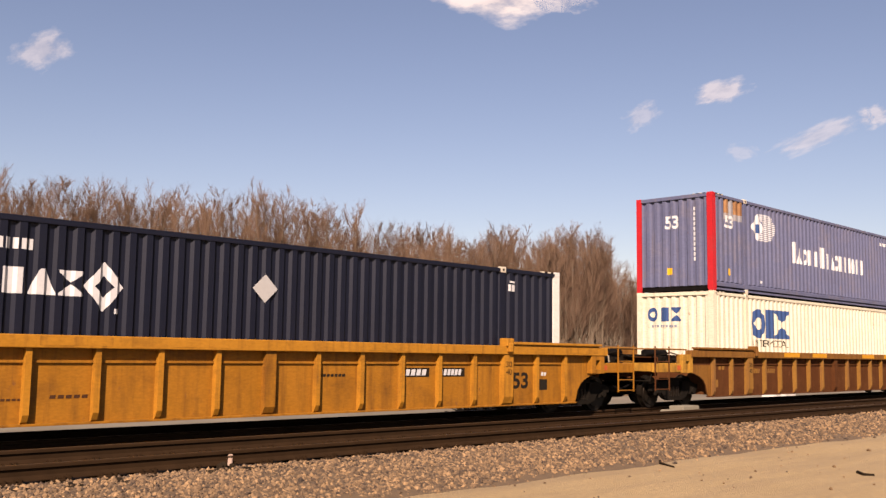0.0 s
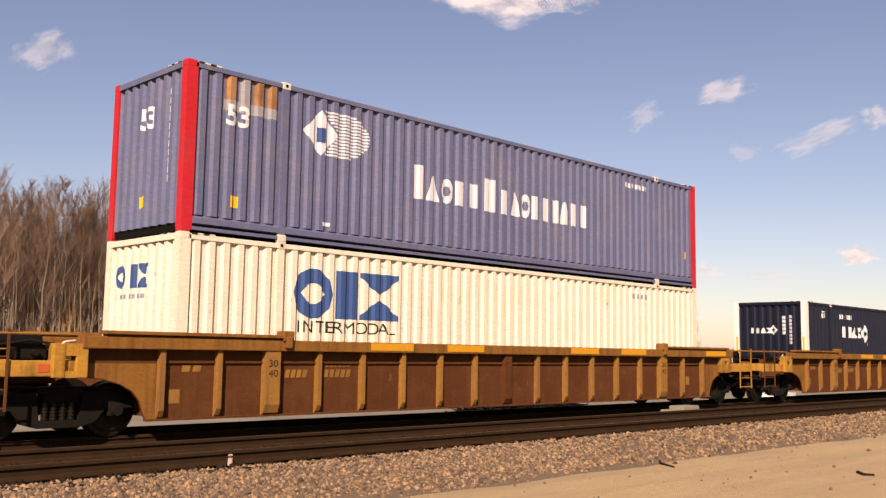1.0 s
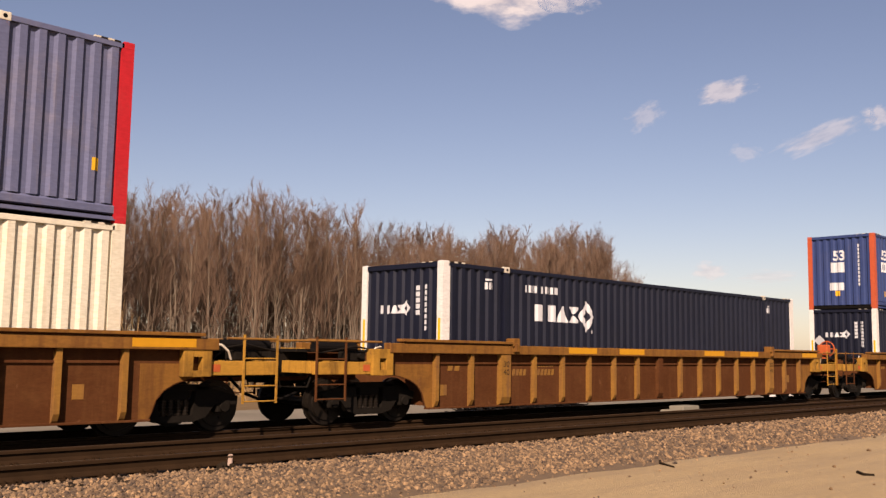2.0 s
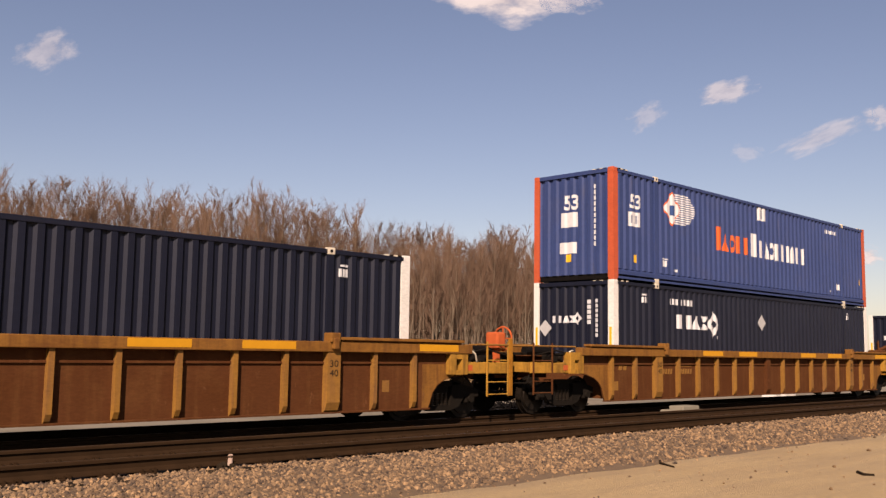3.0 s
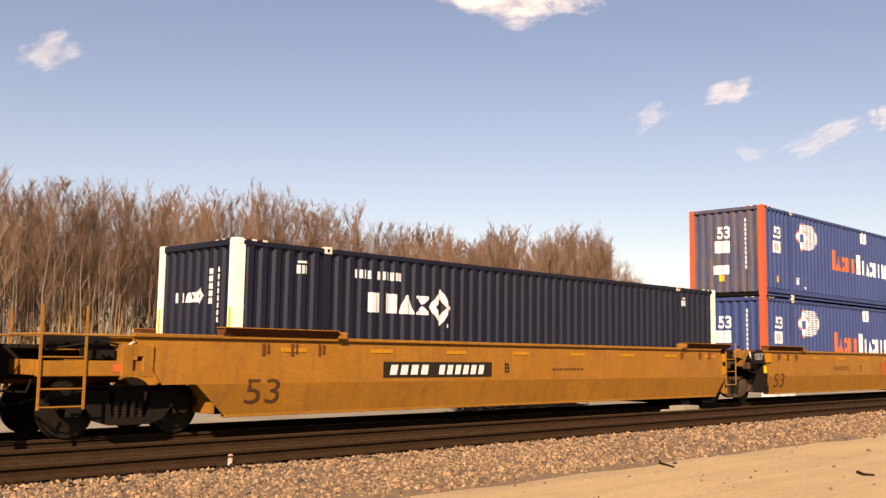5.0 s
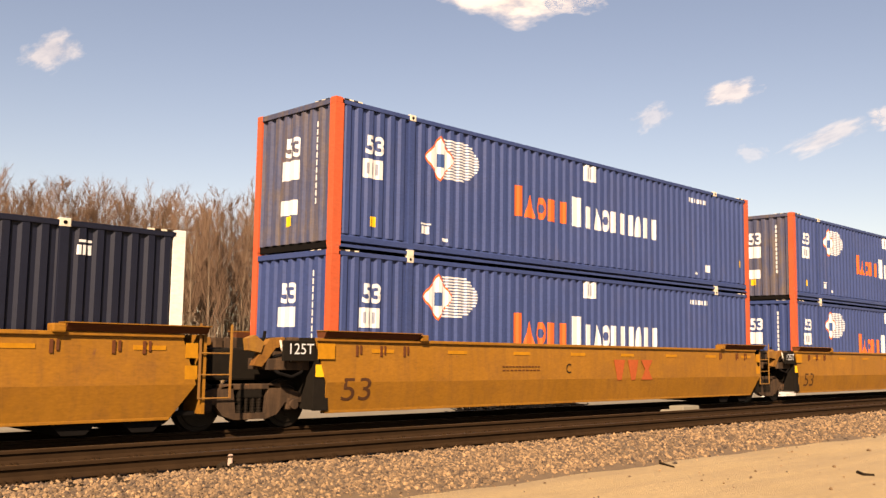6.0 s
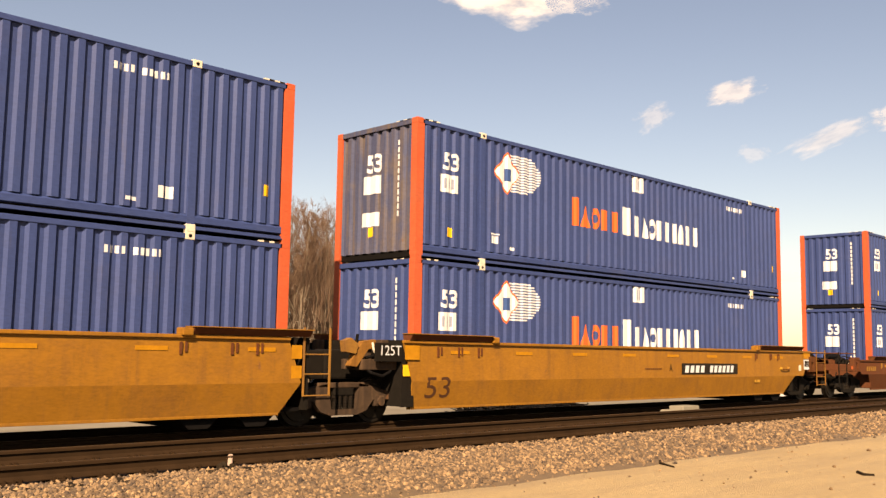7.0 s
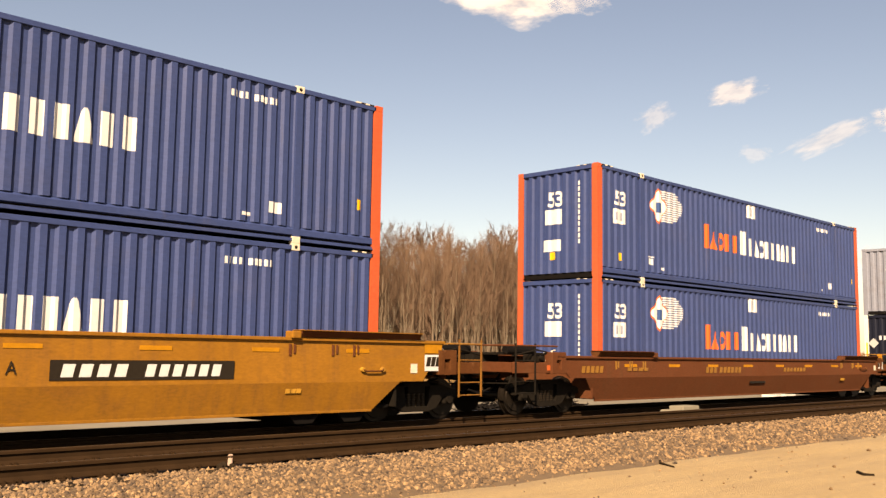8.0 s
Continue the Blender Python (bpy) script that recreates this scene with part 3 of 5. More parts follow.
def ribbed_car(panel, trim, chord, end, label, brake_mat, marks):
    """A single well car with outside ribs."""
    car = tagged(new("well_car"), label, "railcar", "cars of the train")
    arch_l = [(-0.50, 0.15), (-0.55, 0.25), (-0.62, 0.45), (-0.75, 0.60), (-0.95, 0.71), (-1.25, 0.79), (-1.55, 0.82)]
    arch_r = [(16.16 - x, z) for x, z in arch_l]
    for s in (-1, 1):
        ya, yb = sorted((s * 1.33, s * 1.36))
        poly = arch_l[::-1] + arch_r + [(17.71, 1.25), (-1.55, 1.25)]
        part("side_sheet", prism(bmesh.new(), poly, "y", ya, yb), panel, car)
        # ochre end plates over the wheel arches of the brown cars
        if panel == M_RUST:
            yc, yd = sorted((s * 1.36, s * 1.3635))
            plate = [(x + 0.012, z + 0.012) for x, z in arch_l]
            part("arch_plate", prism(bmesh.new(), [(-0.32, 0.17)] + plate + [(-1.55, 1.03), (-0.32, 1.03)], "y", yc, yd), M_OCHRE, car, "rust-stained ochre end plate")
            part("arch_plate", prism(bmesh.new(), [(16.48, 0.17)] + [(16.16 - x, z) for x, z in plate] + [(17.71, 1.03), (16.48, 1.03)], "y", yc, yd), M_OCHRE, car, "rust-stained ochre end plate")
        # stiffening ledges of the sheet
        y2, y3 = sorted((s * 1.36, s * 1.395))
        part("ledge", box(-0.2, 16.1, y2, y3, 1.035, 1.075, 0.004), panel, car)
        y2, y3 = sorted((s * 1.30, s * 1.42))
        part("bottom_sill", box(-0.5, 16.66, y2, y3, 0.135, 0.17, 0.006), panel, car)
        # top chord: a closed box with a lip
        yo, yi = sorted((s * 1.52, s * 1.32))
        part("top_chord", box(-1.62, 17.78, yo, yi, 1.25, 1.44, 0.016), chord, car)
        for k in (1, 2, 4, 5, 7):
            x = 1.9 + 2.05 * k
            part("reflective_patch", box(x, x + 1.1, *sorted((s * 1.5205, s * 1.523)), 1.29, 1.425), M_REFLECT if chord != M_CHORD else M_CHORD, car)
        # ribs: tapered hats with a cut toe
        for i, x in enumerate(RIB_X):
            wide = i in (2, 14)
            splice = i == 8
            w = 0.15 if wide else (0.11 if splice else 0.045)
            d = 1.50 if wide else 1.47
            bm = bmesh.new()
            poly = [(s * 1.36, 1.25), (s * d, 1.25), (s * d, 0.34 if wide else 0.30), (s * (d - 0.05), 0.20), (s * 1.38, 0.16), (s * 1.36, 0.16)]
            prism(bm, poly, "x", x - w, x + w)
            part("rib", bm, trim if (wide or not splice) else panel, car)
            if wide and s < 0:
                for k, txt in enumerate(("30", "40")):
                    t = lettering(txt, 0.19, 0.12)
                    bmesh.ops.translate(t, vec=(x - 0.095, -1.504, 0.98 - 0.17 * k), verts=t.verts)
                    part("rib_number", t, M_BLACK, car)
        # guide flanges for the container ends
        for g0, g1, gb in ((-1.3, 1.95, 1.95), (14.25, 17.5, 14.02)):
            y0, y1 = sorted((s * 1.56, s * 1.33))
            part("guide_flange", box(g0, g1, y0, y1, 1.47, 1.525, 0.01), chord, car)
            y0, y1 = sorted((s * 1.50, s * 1.36))
            part("flange_web", box(g0 + 0.05, g1 - 0.05, y0, y1, 1.44, 1.47), panel, car)
            bm = bmesh.new()
            bx(bm, gb - 0.02, gb + 0.20, min(s * 1.57, s * 1.33), max(s * 1.57, s * 1.33), 1.42, 1.60, 0.025)
            bx(bm, gb + 0.03, gb + 0.15, min(s * 1.6, s * 1.5), max(s * 1.6, s * 1.5), 1.30, 1.5, 0.02)
            part("lock_bracket", bm, chord, car)
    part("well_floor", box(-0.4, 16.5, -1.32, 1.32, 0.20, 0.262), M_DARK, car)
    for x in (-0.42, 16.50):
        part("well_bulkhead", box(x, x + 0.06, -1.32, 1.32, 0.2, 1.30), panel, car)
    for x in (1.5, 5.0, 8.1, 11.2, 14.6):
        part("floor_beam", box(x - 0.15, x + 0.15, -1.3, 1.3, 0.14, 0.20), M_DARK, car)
    end_platform(car, -1, -1.5, -3.42, 1.44, end, None)
    end_platform(car, 1, 17.66, 19.05, 1.44, end, brake_mat)
    truck(car, -1.72)
    truck(car, 17.30)
    marks(car)
    return car


def side_text(car, txt, x0, x1, z0, z1, mat, y=-1.364, bold=0.0):
    t = lettering(txt, x1 - x0, z1 - z0, bold)
    bmesh.ops.translate(t, vec=(x0, y, z0), verts=t.verts)
    return part("stencil", t, mat, car)


def side_bars(car, x0, x1, z0, z1, mat, count, y=-1.364, fill=0.72):
    bm = bmesh.new()
    w = (x1 - x0) / count
    for i in range(count):
        a, b, k = x0 + i * w, x0 + (i + fill) * w, 0.22 * (z1 - z0)
        prism(bm, [(a - k / 2, z0), (b - k / 2, z0), (b + k / 2, z1), (a + k / 2, z1)], "y", y - 0.001, y + 0.001)
    return tagged(part("stencil", bm, mat, car), kind="stuff")


def side_patch(car, x0, x1, z0, z1, mat, y=-1.3625, name="painted_patch"):
    return part(name, box(x0, x1, y - 0.001, y + 0.001, z0, z1), mat, car)


def marks_yellow(car):
    side_patch(car, 11.06, 11.85, 0.78, 0.96, M_BLACK)
    side_patch(car, 12.12, 12.88, 0.78, 0.96, M_BLACK)
    side_bars(car, 11.2, 11.8, 0.81, 0.93, M_PALE, 4, -1.366)
    side_bars(car, 12.16, 12.8, 0.81, 0.93, M_PALE, 6, -1.366)
    side_text(car, "53", 14.40, 14.94, 0.50, 0.86, M_BLACK, -1.364, 0.03)
    side_patch(car, 15.28, 15.62, 0.46, 0.70, M_BLACK)
    side_bars(car, 15.4, 15.6, 0.78, 0.86, M_PALE, 2, -1.366)
    side_bars(car, 8.98, 9.7, 0.80, 0.85, M_BLACK, 8)
    side_bars(car, 3.2, 3.9, 0.5, 0.53, M_STENCIL, 9)
    side_bars(car, 4.2, 4.8, 0.52, 0.57, M_STENCIL, 5)


def marks_brown(car):
    side_bars(car, 2.12, 2.62, 0.79, 0.93, M_WORN, 4)
    side_bars(car, 2.98, 3.62, 0.79, 0.93, M_WORN, 5)
    side_patch(car, -0.12, 0.08, 0.40, 0.62, M_WORN)
    side_bars(car, 0.1, 0.5, 0.9, 1.0, M_WORN, 2)
    side_patch(car, 15.42, 15.6, 0.5, 0.72, M_WORN)
    side_bars(car, 3.0, 3.6, 0.98, 1.0, M_WORN, 6)


def smooth_unit(skin, end, label, top, tail, head, marks, z_fold=0.70, tuck=1.385):
    """One well of an articulated set with plain bent sides. head and tail: True where the unit has an end platform of its own."""
    car = tagged(new("well_car_unit"), label, "railcar", "cars of the train")
    x0, x1 = -0.35, 16.5
    for s in (-1, 1):
        # bent side plate in section, with the lower part folded in a little
        def sheet(za, zb, ya, yb, xa, xb, xc, xd, nm):
            bm = bmesh.new()
            quad = [(xa, za, ya), (xb, za, ya), (xd, zb, yb), (xc, zb, yb)]
            v = [bm.verts.new((x, s * y, z)) for x, z, y in quad] + [bm.verts.new((x, s * (y - 0.03), z)) for x, z, y in quad]
            for q in ((0, 1, 2, 3), (7, 6, 5, 4), (0, 4, 5, 1), (1, 5, 6, 2), (2, 6, 7, 3), (3, 7, 4, 0)):
                bm.faces.new([v[i] for i in q])
            return part(nm, bm, skin, car)
        ha = -1.85 if head else -0.42
        ta = 17.80 if tail else 16.10
        hb = -1.35 if head else -0.18
        tb = 17.2 if tail else 16.35
        sheet(z_fold, top - 0.06, 1.48, 1.45, hb, tb, ha, ta, "side_sheet")
        sheet(0.17, z_fold, tuck, 1.48, -0.15, 15.95, hb if not head else -0.75, tb if not tail else 16.6, "lower_sheet")
        ya, yb = sorted((s * 1.50, s * 1.36))
        part("top_chord", box(ha, ta, ya, yb, top - 0.06, top, 0.012), skin, car)
        part("bottom_sill", box(-0.15, 15.95, *sorted((s * (tuck + 0.01), s * 1.27)), 0.145, 0.19, 0.008), skin, car)
        for g0, g1 in ((-0.30, 2.05), (14.15, 17.05 if tail else 16.5)):
            bm = prism(bmesh.new(), [(s * 1.52, top + 0.005), (s * 1.33, top + 0.005), (s * 1.30, top + 0.12), (s * 1.60, top + 0.12)], "x", g0, g1)
            part("guide_flange", bm, M_BROWN if skin != M_BROWN else M_RUST, car, "rusty brown container guide")
            part("flange_lip", box(g0 - 0.02, g1 + 0.02, *sorted((s * 1.62, s * 1.31)), top + 0.12, top + 0.135), skin, car)
        for g in (13.95, 2.1):
            part("lock_bracket", box(g, g + 0.2, *sorted((s * 1.56, s * 1.34)), top - 0.02, top + 0.11, 0.025), skin, car)
        for k in range(8):
            x = 0.9 + 2.05 * k
            part("reflective_patch", box(x, x + 0.55, *sorted((s * 1.45, s * 1.468)), top - 0.26, top - 0.19), M_OLD_REFLECT, car)
        bm = bmesh.new()
        for g in (13.95, 14.9, 15.4, 0.5, 1.1, 1.7):
            bx(bm, g, g + 0.05, *sorted((s * 1.466, s * 1.482)), top - 0.32, top - 0.12)
            bx(bm, g + 0.1, g + 0.14, *sorted((s * 1.466, s * 1.482)), top - 0.28, top - 0.12)
        part("tie_down_slot", bm, M_BROWN if skin != M_BROWN else M_WORN, car)
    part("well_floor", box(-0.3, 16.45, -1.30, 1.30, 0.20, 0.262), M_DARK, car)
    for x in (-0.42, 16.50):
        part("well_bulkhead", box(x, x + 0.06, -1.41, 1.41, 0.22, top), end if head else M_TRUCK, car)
    if head:
        end_platform(car, -1, -1.5, -3.35, top, end, None, True, 1.88 if skin != M_BROWN else 1.5)
        truck(car, -1.65)
    else:
        part("articulation", box(-1.55, -0.4, -0.45, 0.45, 0.72, 1.30, 0.04), M_TRUCK, car)
        for s in (-1, 1):
            part("step_panel", box(-1.12, -0.42, *sorted((s * 1.44, s * 1.40)), 1.08, 1.44, 0.01), M_TRUCK, car)
            bm = bmesh.new()
            bx(bm, -0.40, -0.16, *sorted((s * 1.45, s * 1.432)), 0.80, 1.02)
            part("reflector", bm, M_TAG, car)
            part("reflector", box(-0.40, -0.02, *sorted((s * 1.50, s * 1.486)), 1.12, 1.40), M_OLD_REFLECT, car)
            part("closing_plate", box(-0.43, -0.10, *sorted((s * 1.43, s * 1.385)), 0.20, 1.30), M_TRUCK, car)
        t = lettering("125T", 0.52, 0.19)
        bmesh.ops.translate(t, vec=(-0.98, -1.446, 1.20), verts=t.verts)
        part("stencil", t, M_PALE, car)
        bm = bmesh.new()
        for (a, b) in (((-1.4, -1.2, 1.1), (-0.45, -1.25, 1.3)), ((-1.5, -0.9, 1.4), (-0.5, -1.0, 1.45)), ((-1.3, -1.0, 0.95), (-1.25, -1.05, 1.6))):
            tube(bm, a, b, 0.03)
        part("brake_pipe", bm, M_DARK, car)
        for y in (-1.25, -0.75, 0.75, 1.25):
            bm = box(-1.35, -0.45, y - 0.06, y + 0.06, 0.92, 1.12, 0.02)
            bx(bm, -0.9, -0.7, y - 0.09, y + 0.09, 1.05, 1.5, 0.03)
            part("side_bearing_arm", bm, M_DUSTY, car)
        for y in (-1.22, 1.22):
            # cast brackets and a slack hose over the shared bogie
            bm = prism(bmesh.new(), [(-1.62, 1.00), (-1.45, 0.98), (-1.18, 1.30), (-0.98, 1.36), (-1.00, 1.50), (-1.30, 1.46), (-1.52, 1.20)], "y", y - 0.07, y + 0.07)
            part("cast_bracket", bm, M_OCHRE, car, "rust-stained ochre cast bracket")
            bm = prism(bmesh.new(), [(-1.75, 1.26), (-1.50, 1.22), (-1.44, 1.40), (-1.62, 1.52), (-1.78, 1.46)], "y", y - 0.1, y + 0.05)
            part("cast_lug", bm, M_WORN, car, "worn yellow cast lug")
        part("slack_hose", pipe([(-1.12, -1.34, 1.44), (-1.10, -1.36, 1.30), (-1.02, -1.36, 1.18), (-0.90, -1.34, 1.10), (-0.80, -1.30, 1.08)], 0.022), M_CASTING, car, "pale dusty rubber hose")
        part("hose_loop", pipe([(-1.3, -1.2, 1.0), (-1.1, -1.32, 0.86), (-0.85, -1.34, 0.80), (-0.62, -1.3, 0.88), (-0.5, -1.2, 1.05)], 0.03), M_DARK, car)
    if tail:
        end_platform(car, 1, 17.6, 19.0, top, M_RUST, None, True, 1.55)
        truck(car, 17.45)
        part("placard", box(17.24, 17.72, -1.486, -1.482, 0.90, 1.22), M_PALE, car, "white notice plate with dark print")
        side_bars(car, 17.29, 17.68, 0.99, 1.18, M_BLACK, 3, -1.489, 0.85)
        side_patch(car, 17.24, 17.72, 1.25, 1.45, M_OLD_REFLECT, -1.478, "reflector")
        # grab lugs, a paper tag and a pale label near the end
        for x in (15.62, 16.12):
            bm = bmesh.new()
            tube(bm, (x, -1.47, 0.93), (x, -1.53, 0.93), 0.05, 0.04, 10)
            part("lug", bm, M_ENDS if skin != M_BROWN else M_RUST, car)
        part("grab_bar", pipe([(15.62, -1.52, 0.93), (15.70, -1.53, 0.90), (16.04, -1.53, 0.90), (16.12, -1.52, 0.93)], 0.016), M_RUST, car)
        side_patch(car, 16.86, 17.04, 0.86, 1.04, M_CASTING, -1.484, "paper_tag")
        side_bars(car, 13.9, 14.25, 0.52, 0.60, M_ENDS, 3, -1.470, 0.9)
    else:
        part("articulation", box(16.55, 17.7, -0.40, 0.40, 0.72, 1.28, 0.04), M_TRUCK, car)
        truck(car, 17.68, M_DUSTY)
        ladder(car, (16.42, 17.0), -1.45, M_WORN, 0.46, 1.68, (0.47, 0.85, 1.2))
        ladder(car, (16.42, 17.0), 1.45, end, 0.46, 1.68, (0.47, 0.85, 1.2))
        bm = bmesh.new()
        bx(bm, 16.14, 16.36, -1.478, -1.47, 0.78, 1.0)
        bx(bm, 16.14, 16.36, -1.478, -1.47, 1.12, 1.36)
        part("reflector", bm, M_OLD_REFLECT, car)
    for x in (14.45, 15.55):
        part("floor_beam", prism(bmesh.new(), [(x - 0.42, 0.20), (x - 0.18, -0.03), (x + 0.18, -0.03), (x + 0.42, 0.20)], "y", -1.3, 1.3), M_DARK, car)
    marks(car)
    return car


Y_SMOOTH = -1.487


def folded_number(car):
    """The size number, laid on the folded lower sheet."""
    t = lettering("53", 0.70, 0.42)
    for v in t.verts:
        z = v.co.z + 0.36
        v.co = Vector((v.co.x + 0.19, v.co.y - 1.391 - 0.095 * min(1.0, (z - 0.17) / 0.53), z))
    part("stencil", t, M_STENCIL, car)


def marks_plate(x0):
    def put(car):
        side_patch(car, x0, x0 + 3.08, 0.78, 1.08, M_BLACK, Y_SMOOTH)
        side_bars(car, x0 + 0.18, x0 + 1.28, 0.83, 1.02, M_PALE, 4, Y_SMOOTH - 0.004, 0.66)
        side_bars(car, x0 + 1.5, x0 + 2.9, 0.83, 1.02, M_PALE, 6, Y_SMOOTH - 0.004, 0.66)
        letter = "A" if x0 > 6 else "B"
        xl = x0 - 0.62 if x0 > 6 else x0 + 3.5
        side_text(car, letter, xl, xl + 0.16, 0.87, 1.06, M_BLACK, Y_SMOOTH)
        folded_number(car)
        side_bars(car, 8.0 if x0 > 6 else 8.4, 8.8 if x0 > 6 else 9.6, 0.92, 0.95, M_BROWN, 9, Y_SMOOTH)
    return put


def marks_trade(car):
    for a in (8.74, 9.34):
        bm = prism(bmesh.new(), [(a, 1.16), (a + 0.48, 1.16), (a + 0.33, 0.66), (a + 0.15, 0.66)], "y", Y_SMOOTH - 0.001, Y_SMOOTH + 0.001)
        part("faded_mark", bm, M_FADED_RED, car, "faded red painted block")
    bm = prism(bmesh.new(), [(9.94, 1.16), (10.46, 1.16), (10.28, 0.91), (10.46, 0.66), (9.94, 0.66), (10.12, 0.91)], "y", Y_SMOOTH - 0.001, Y_SMOOTH + 0.001)
    part("faded_mark", bm, M_FADED_RED, car, "faded red painted block")
    side_text(car, "C", 6.84, 7.02, 0.84, 1.06, M_BLACK, Y_SMOOTH)
    folded_number(car)
    side_bars(car, 4.6, 5.9, 0.98, 1.0, M_BROWN, 12, Y_SMOOTH)
    side_bars(car, 4.6, 5.9, 0.90, 0.92, M_BROWN, 10, Y_SMOOTH)


def marks_oxide(car):
    side_bars(car, 4.84, 5.5, 0.82, 0.98, M_WORN, 3, Y_SMOOTH)
    side_bars(car, 5.6, 6.9, 0.82, 0.98, M_WORN, 6, Y_SMOOTH)
    side_bars(car, -0.9, 0.0, 0.84, 1.0, M_WORN, 5, Y_SMOOTH)
    side_bars(car, 1.0, 2.0, 0.88, 0.96, M_WORN, 4, Y_SMOOTH)
    side_bars(car, 9.6, 11.2, 0.84, 0.96, M_WORN, 7, Y_SMOOTH)
    side_patch(car, 7.4, 8.4, 0.5, 0.56, M_TREAD, Y_SMOOTH + 0.03)


# ---- the ground ----

def ground_material():
    m, nt, b = nodes_of("dry_dirt")
    big = tex(nt, 0.5, (1, 1, 1), 5, 0.6, False)
    fine = tex(nt, 14.0, (1, 1, 1), 6, 0.7, False)
    c = mix(nt, big, (0.255, 0.170, 0.072), (0.37, 0.262, 0.122))
    c = mix(nt, ramp(nt, fine, [(0.35, (0, 0, 0)), (0.7, (1, 1, 1))]), mix(nt, 0.45, c, (0.15, 0.095, 0.045)), c)
    track = ramp(nt, tex(nt, 1.1, (0.16, 1.4, 1), 5, 0.65, False), [(0.46, (0, 0, 0)), (0.66, (1, 1, 1))])
    c = mix(nt, track, c, mix(nt, 0.5, c, (0.17, 0.115, 0.06)))
    nt.links.new(c, b.inputs["Base Color"])
    b.inputs["Roughness"].default_value = 0.95
    bump(nt, b, fine, 0.8, 0.03)
    return m


def stone_material(name, a, b_, island=True):
    m, nt, b = nodes_of(name)
    geo = nt.nodes.new("ShaderNodeNewGeometry")
    f = geo.outputs["Random Per Island"] if island else tex(nt, 9.0, (1, 1, 1), 6, 0.7, False)
    c = ramp(nt, f, [(0.0, a), (0.45, tuple((p + q) / 2 for p, q in zip(a, b_))), (0.85, b_), (1.0, tuple(min(1, q * 1.45) for q in b_))])
    n = tex(nt, 30.0, (1, 1, 1), 4, 0.6, False)
    nt.links.new(mix(nt, n, mix(nt, 0.45, c, (0.06, 0.04, 0.025)), c), b.inputs["Base Color"])
    b.inputs["Roughness"].default_value = 0.9
    bump(nt, b, f if not island else n, 0.6, 0.03 if not island else 0.008)
    return m


M_DIRT = ground_material()
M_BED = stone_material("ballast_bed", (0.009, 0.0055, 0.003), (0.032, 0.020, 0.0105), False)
M_STONE = stone_material("ballast_stone", (0.020, 0.0105, 0.005), (0.215, 0.126, 0.056))
M_RAIL = plain("rusty_rail_steel", (0.024, 0.0125, 0.0055), 0.8, 0.1, 0.45, 5)
M_RAILHEAD = plain("worn_rail_head", (0.055, 0.036, 0.022), 0.4, 0.5, 0.2, 5)
M_TIE = plain("weathered_tie_wood", (0.018, 0.0118, 0.0064), 0.9, 0.0, 0.55, 6)
M_CONCRETE = plain("pale_concrete", (0.165, 0.145, 0.105), 0.85, 0.0, 0.15, 6)


def land():
    xs = sorted([-3500, -1500, -600, -250, -100, -50, -20] + [-5 + 0.6 * i for i in range(92)] + [60, 75, 100, 150, 250, 500, 1000, 2000, 4200])
    ys = sorted([-3500, -1200, -400, -150, -70, -35, -20] + [-14 + 0.3 * i for i in range(31)] + [0, 4.6, 5.2, 6.4, 8, 10, 13, 17, 22, 30, 40, 55, 80, 120, 200, 400, 900, 2000, 4200])
    def height(x, y):
        if y < -5.1:
            z = -0.45
        elif y < 0:
            z = -0.50
        elif y < 4.7:
            z = -0.9
        elif y < 7:
            z = -1.0 - (y - 4.6) / 2.4 * 0.75
        else:
            z = -1.75
        near = abs(x) < 80 and -25 < y < -4.8
        return z + (0.035 * noise.noise((x * 0.5, y * 0.5, 0)) + 0.012 * noise.noise((x * 2.1, y * 2.1, 3)) if near else 0)
    verts = [(x, y, height(x, y)) for y in ys for x in xs]
    w = len(xs)
    faces = [(j * w + i, j * w + i + 1, (j + 1) * w + i + 1, (j + 1) * w + i) for j in range(len(ys) - 1) for i in range(w - 1)]
    me = bpy.data.meshes.new("ground")
    me.from_pydata(verts, [], faces)
    me.materials.append(M_DIRT)
    me.shade_smooth()
    tagged(new("ground", me), "pale tan dry dirt beside the railway", "ground", kind="structure")


land()

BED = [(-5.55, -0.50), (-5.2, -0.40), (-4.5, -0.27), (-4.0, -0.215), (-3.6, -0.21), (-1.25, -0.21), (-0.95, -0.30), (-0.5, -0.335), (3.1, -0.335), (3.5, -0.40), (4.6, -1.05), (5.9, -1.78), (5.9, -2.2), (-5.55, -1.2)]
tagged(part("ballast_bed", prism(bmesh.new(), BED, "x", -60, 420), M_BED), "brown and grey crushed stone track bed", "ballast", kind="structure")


# brown fines between the stones of the near shoulder
FINES = [(y, z + 0.012) for y, z in BED[:5]] + [(-3.6, -0.24), (-5.55, -0.56)]
tagged(part("shoulder_fines", prism(bmesh.new(), FINES, "x", -60, 420), stone_material("brown_fines", (0.040, 0.023, 0.010), (0.135, 0.082, 0.036), False)), "warm brown fines and dead leaves in the ballast shoulder", "fines", kind="structure")


def bed_height(y):
    for (y0, z0), (y1, z1) in zip(BED, BED[1:]):
        if y0 <= y <= y1:
            return z0 + (z1 - z0) * (y - y0) / (y1 - y0)
    return -0.45


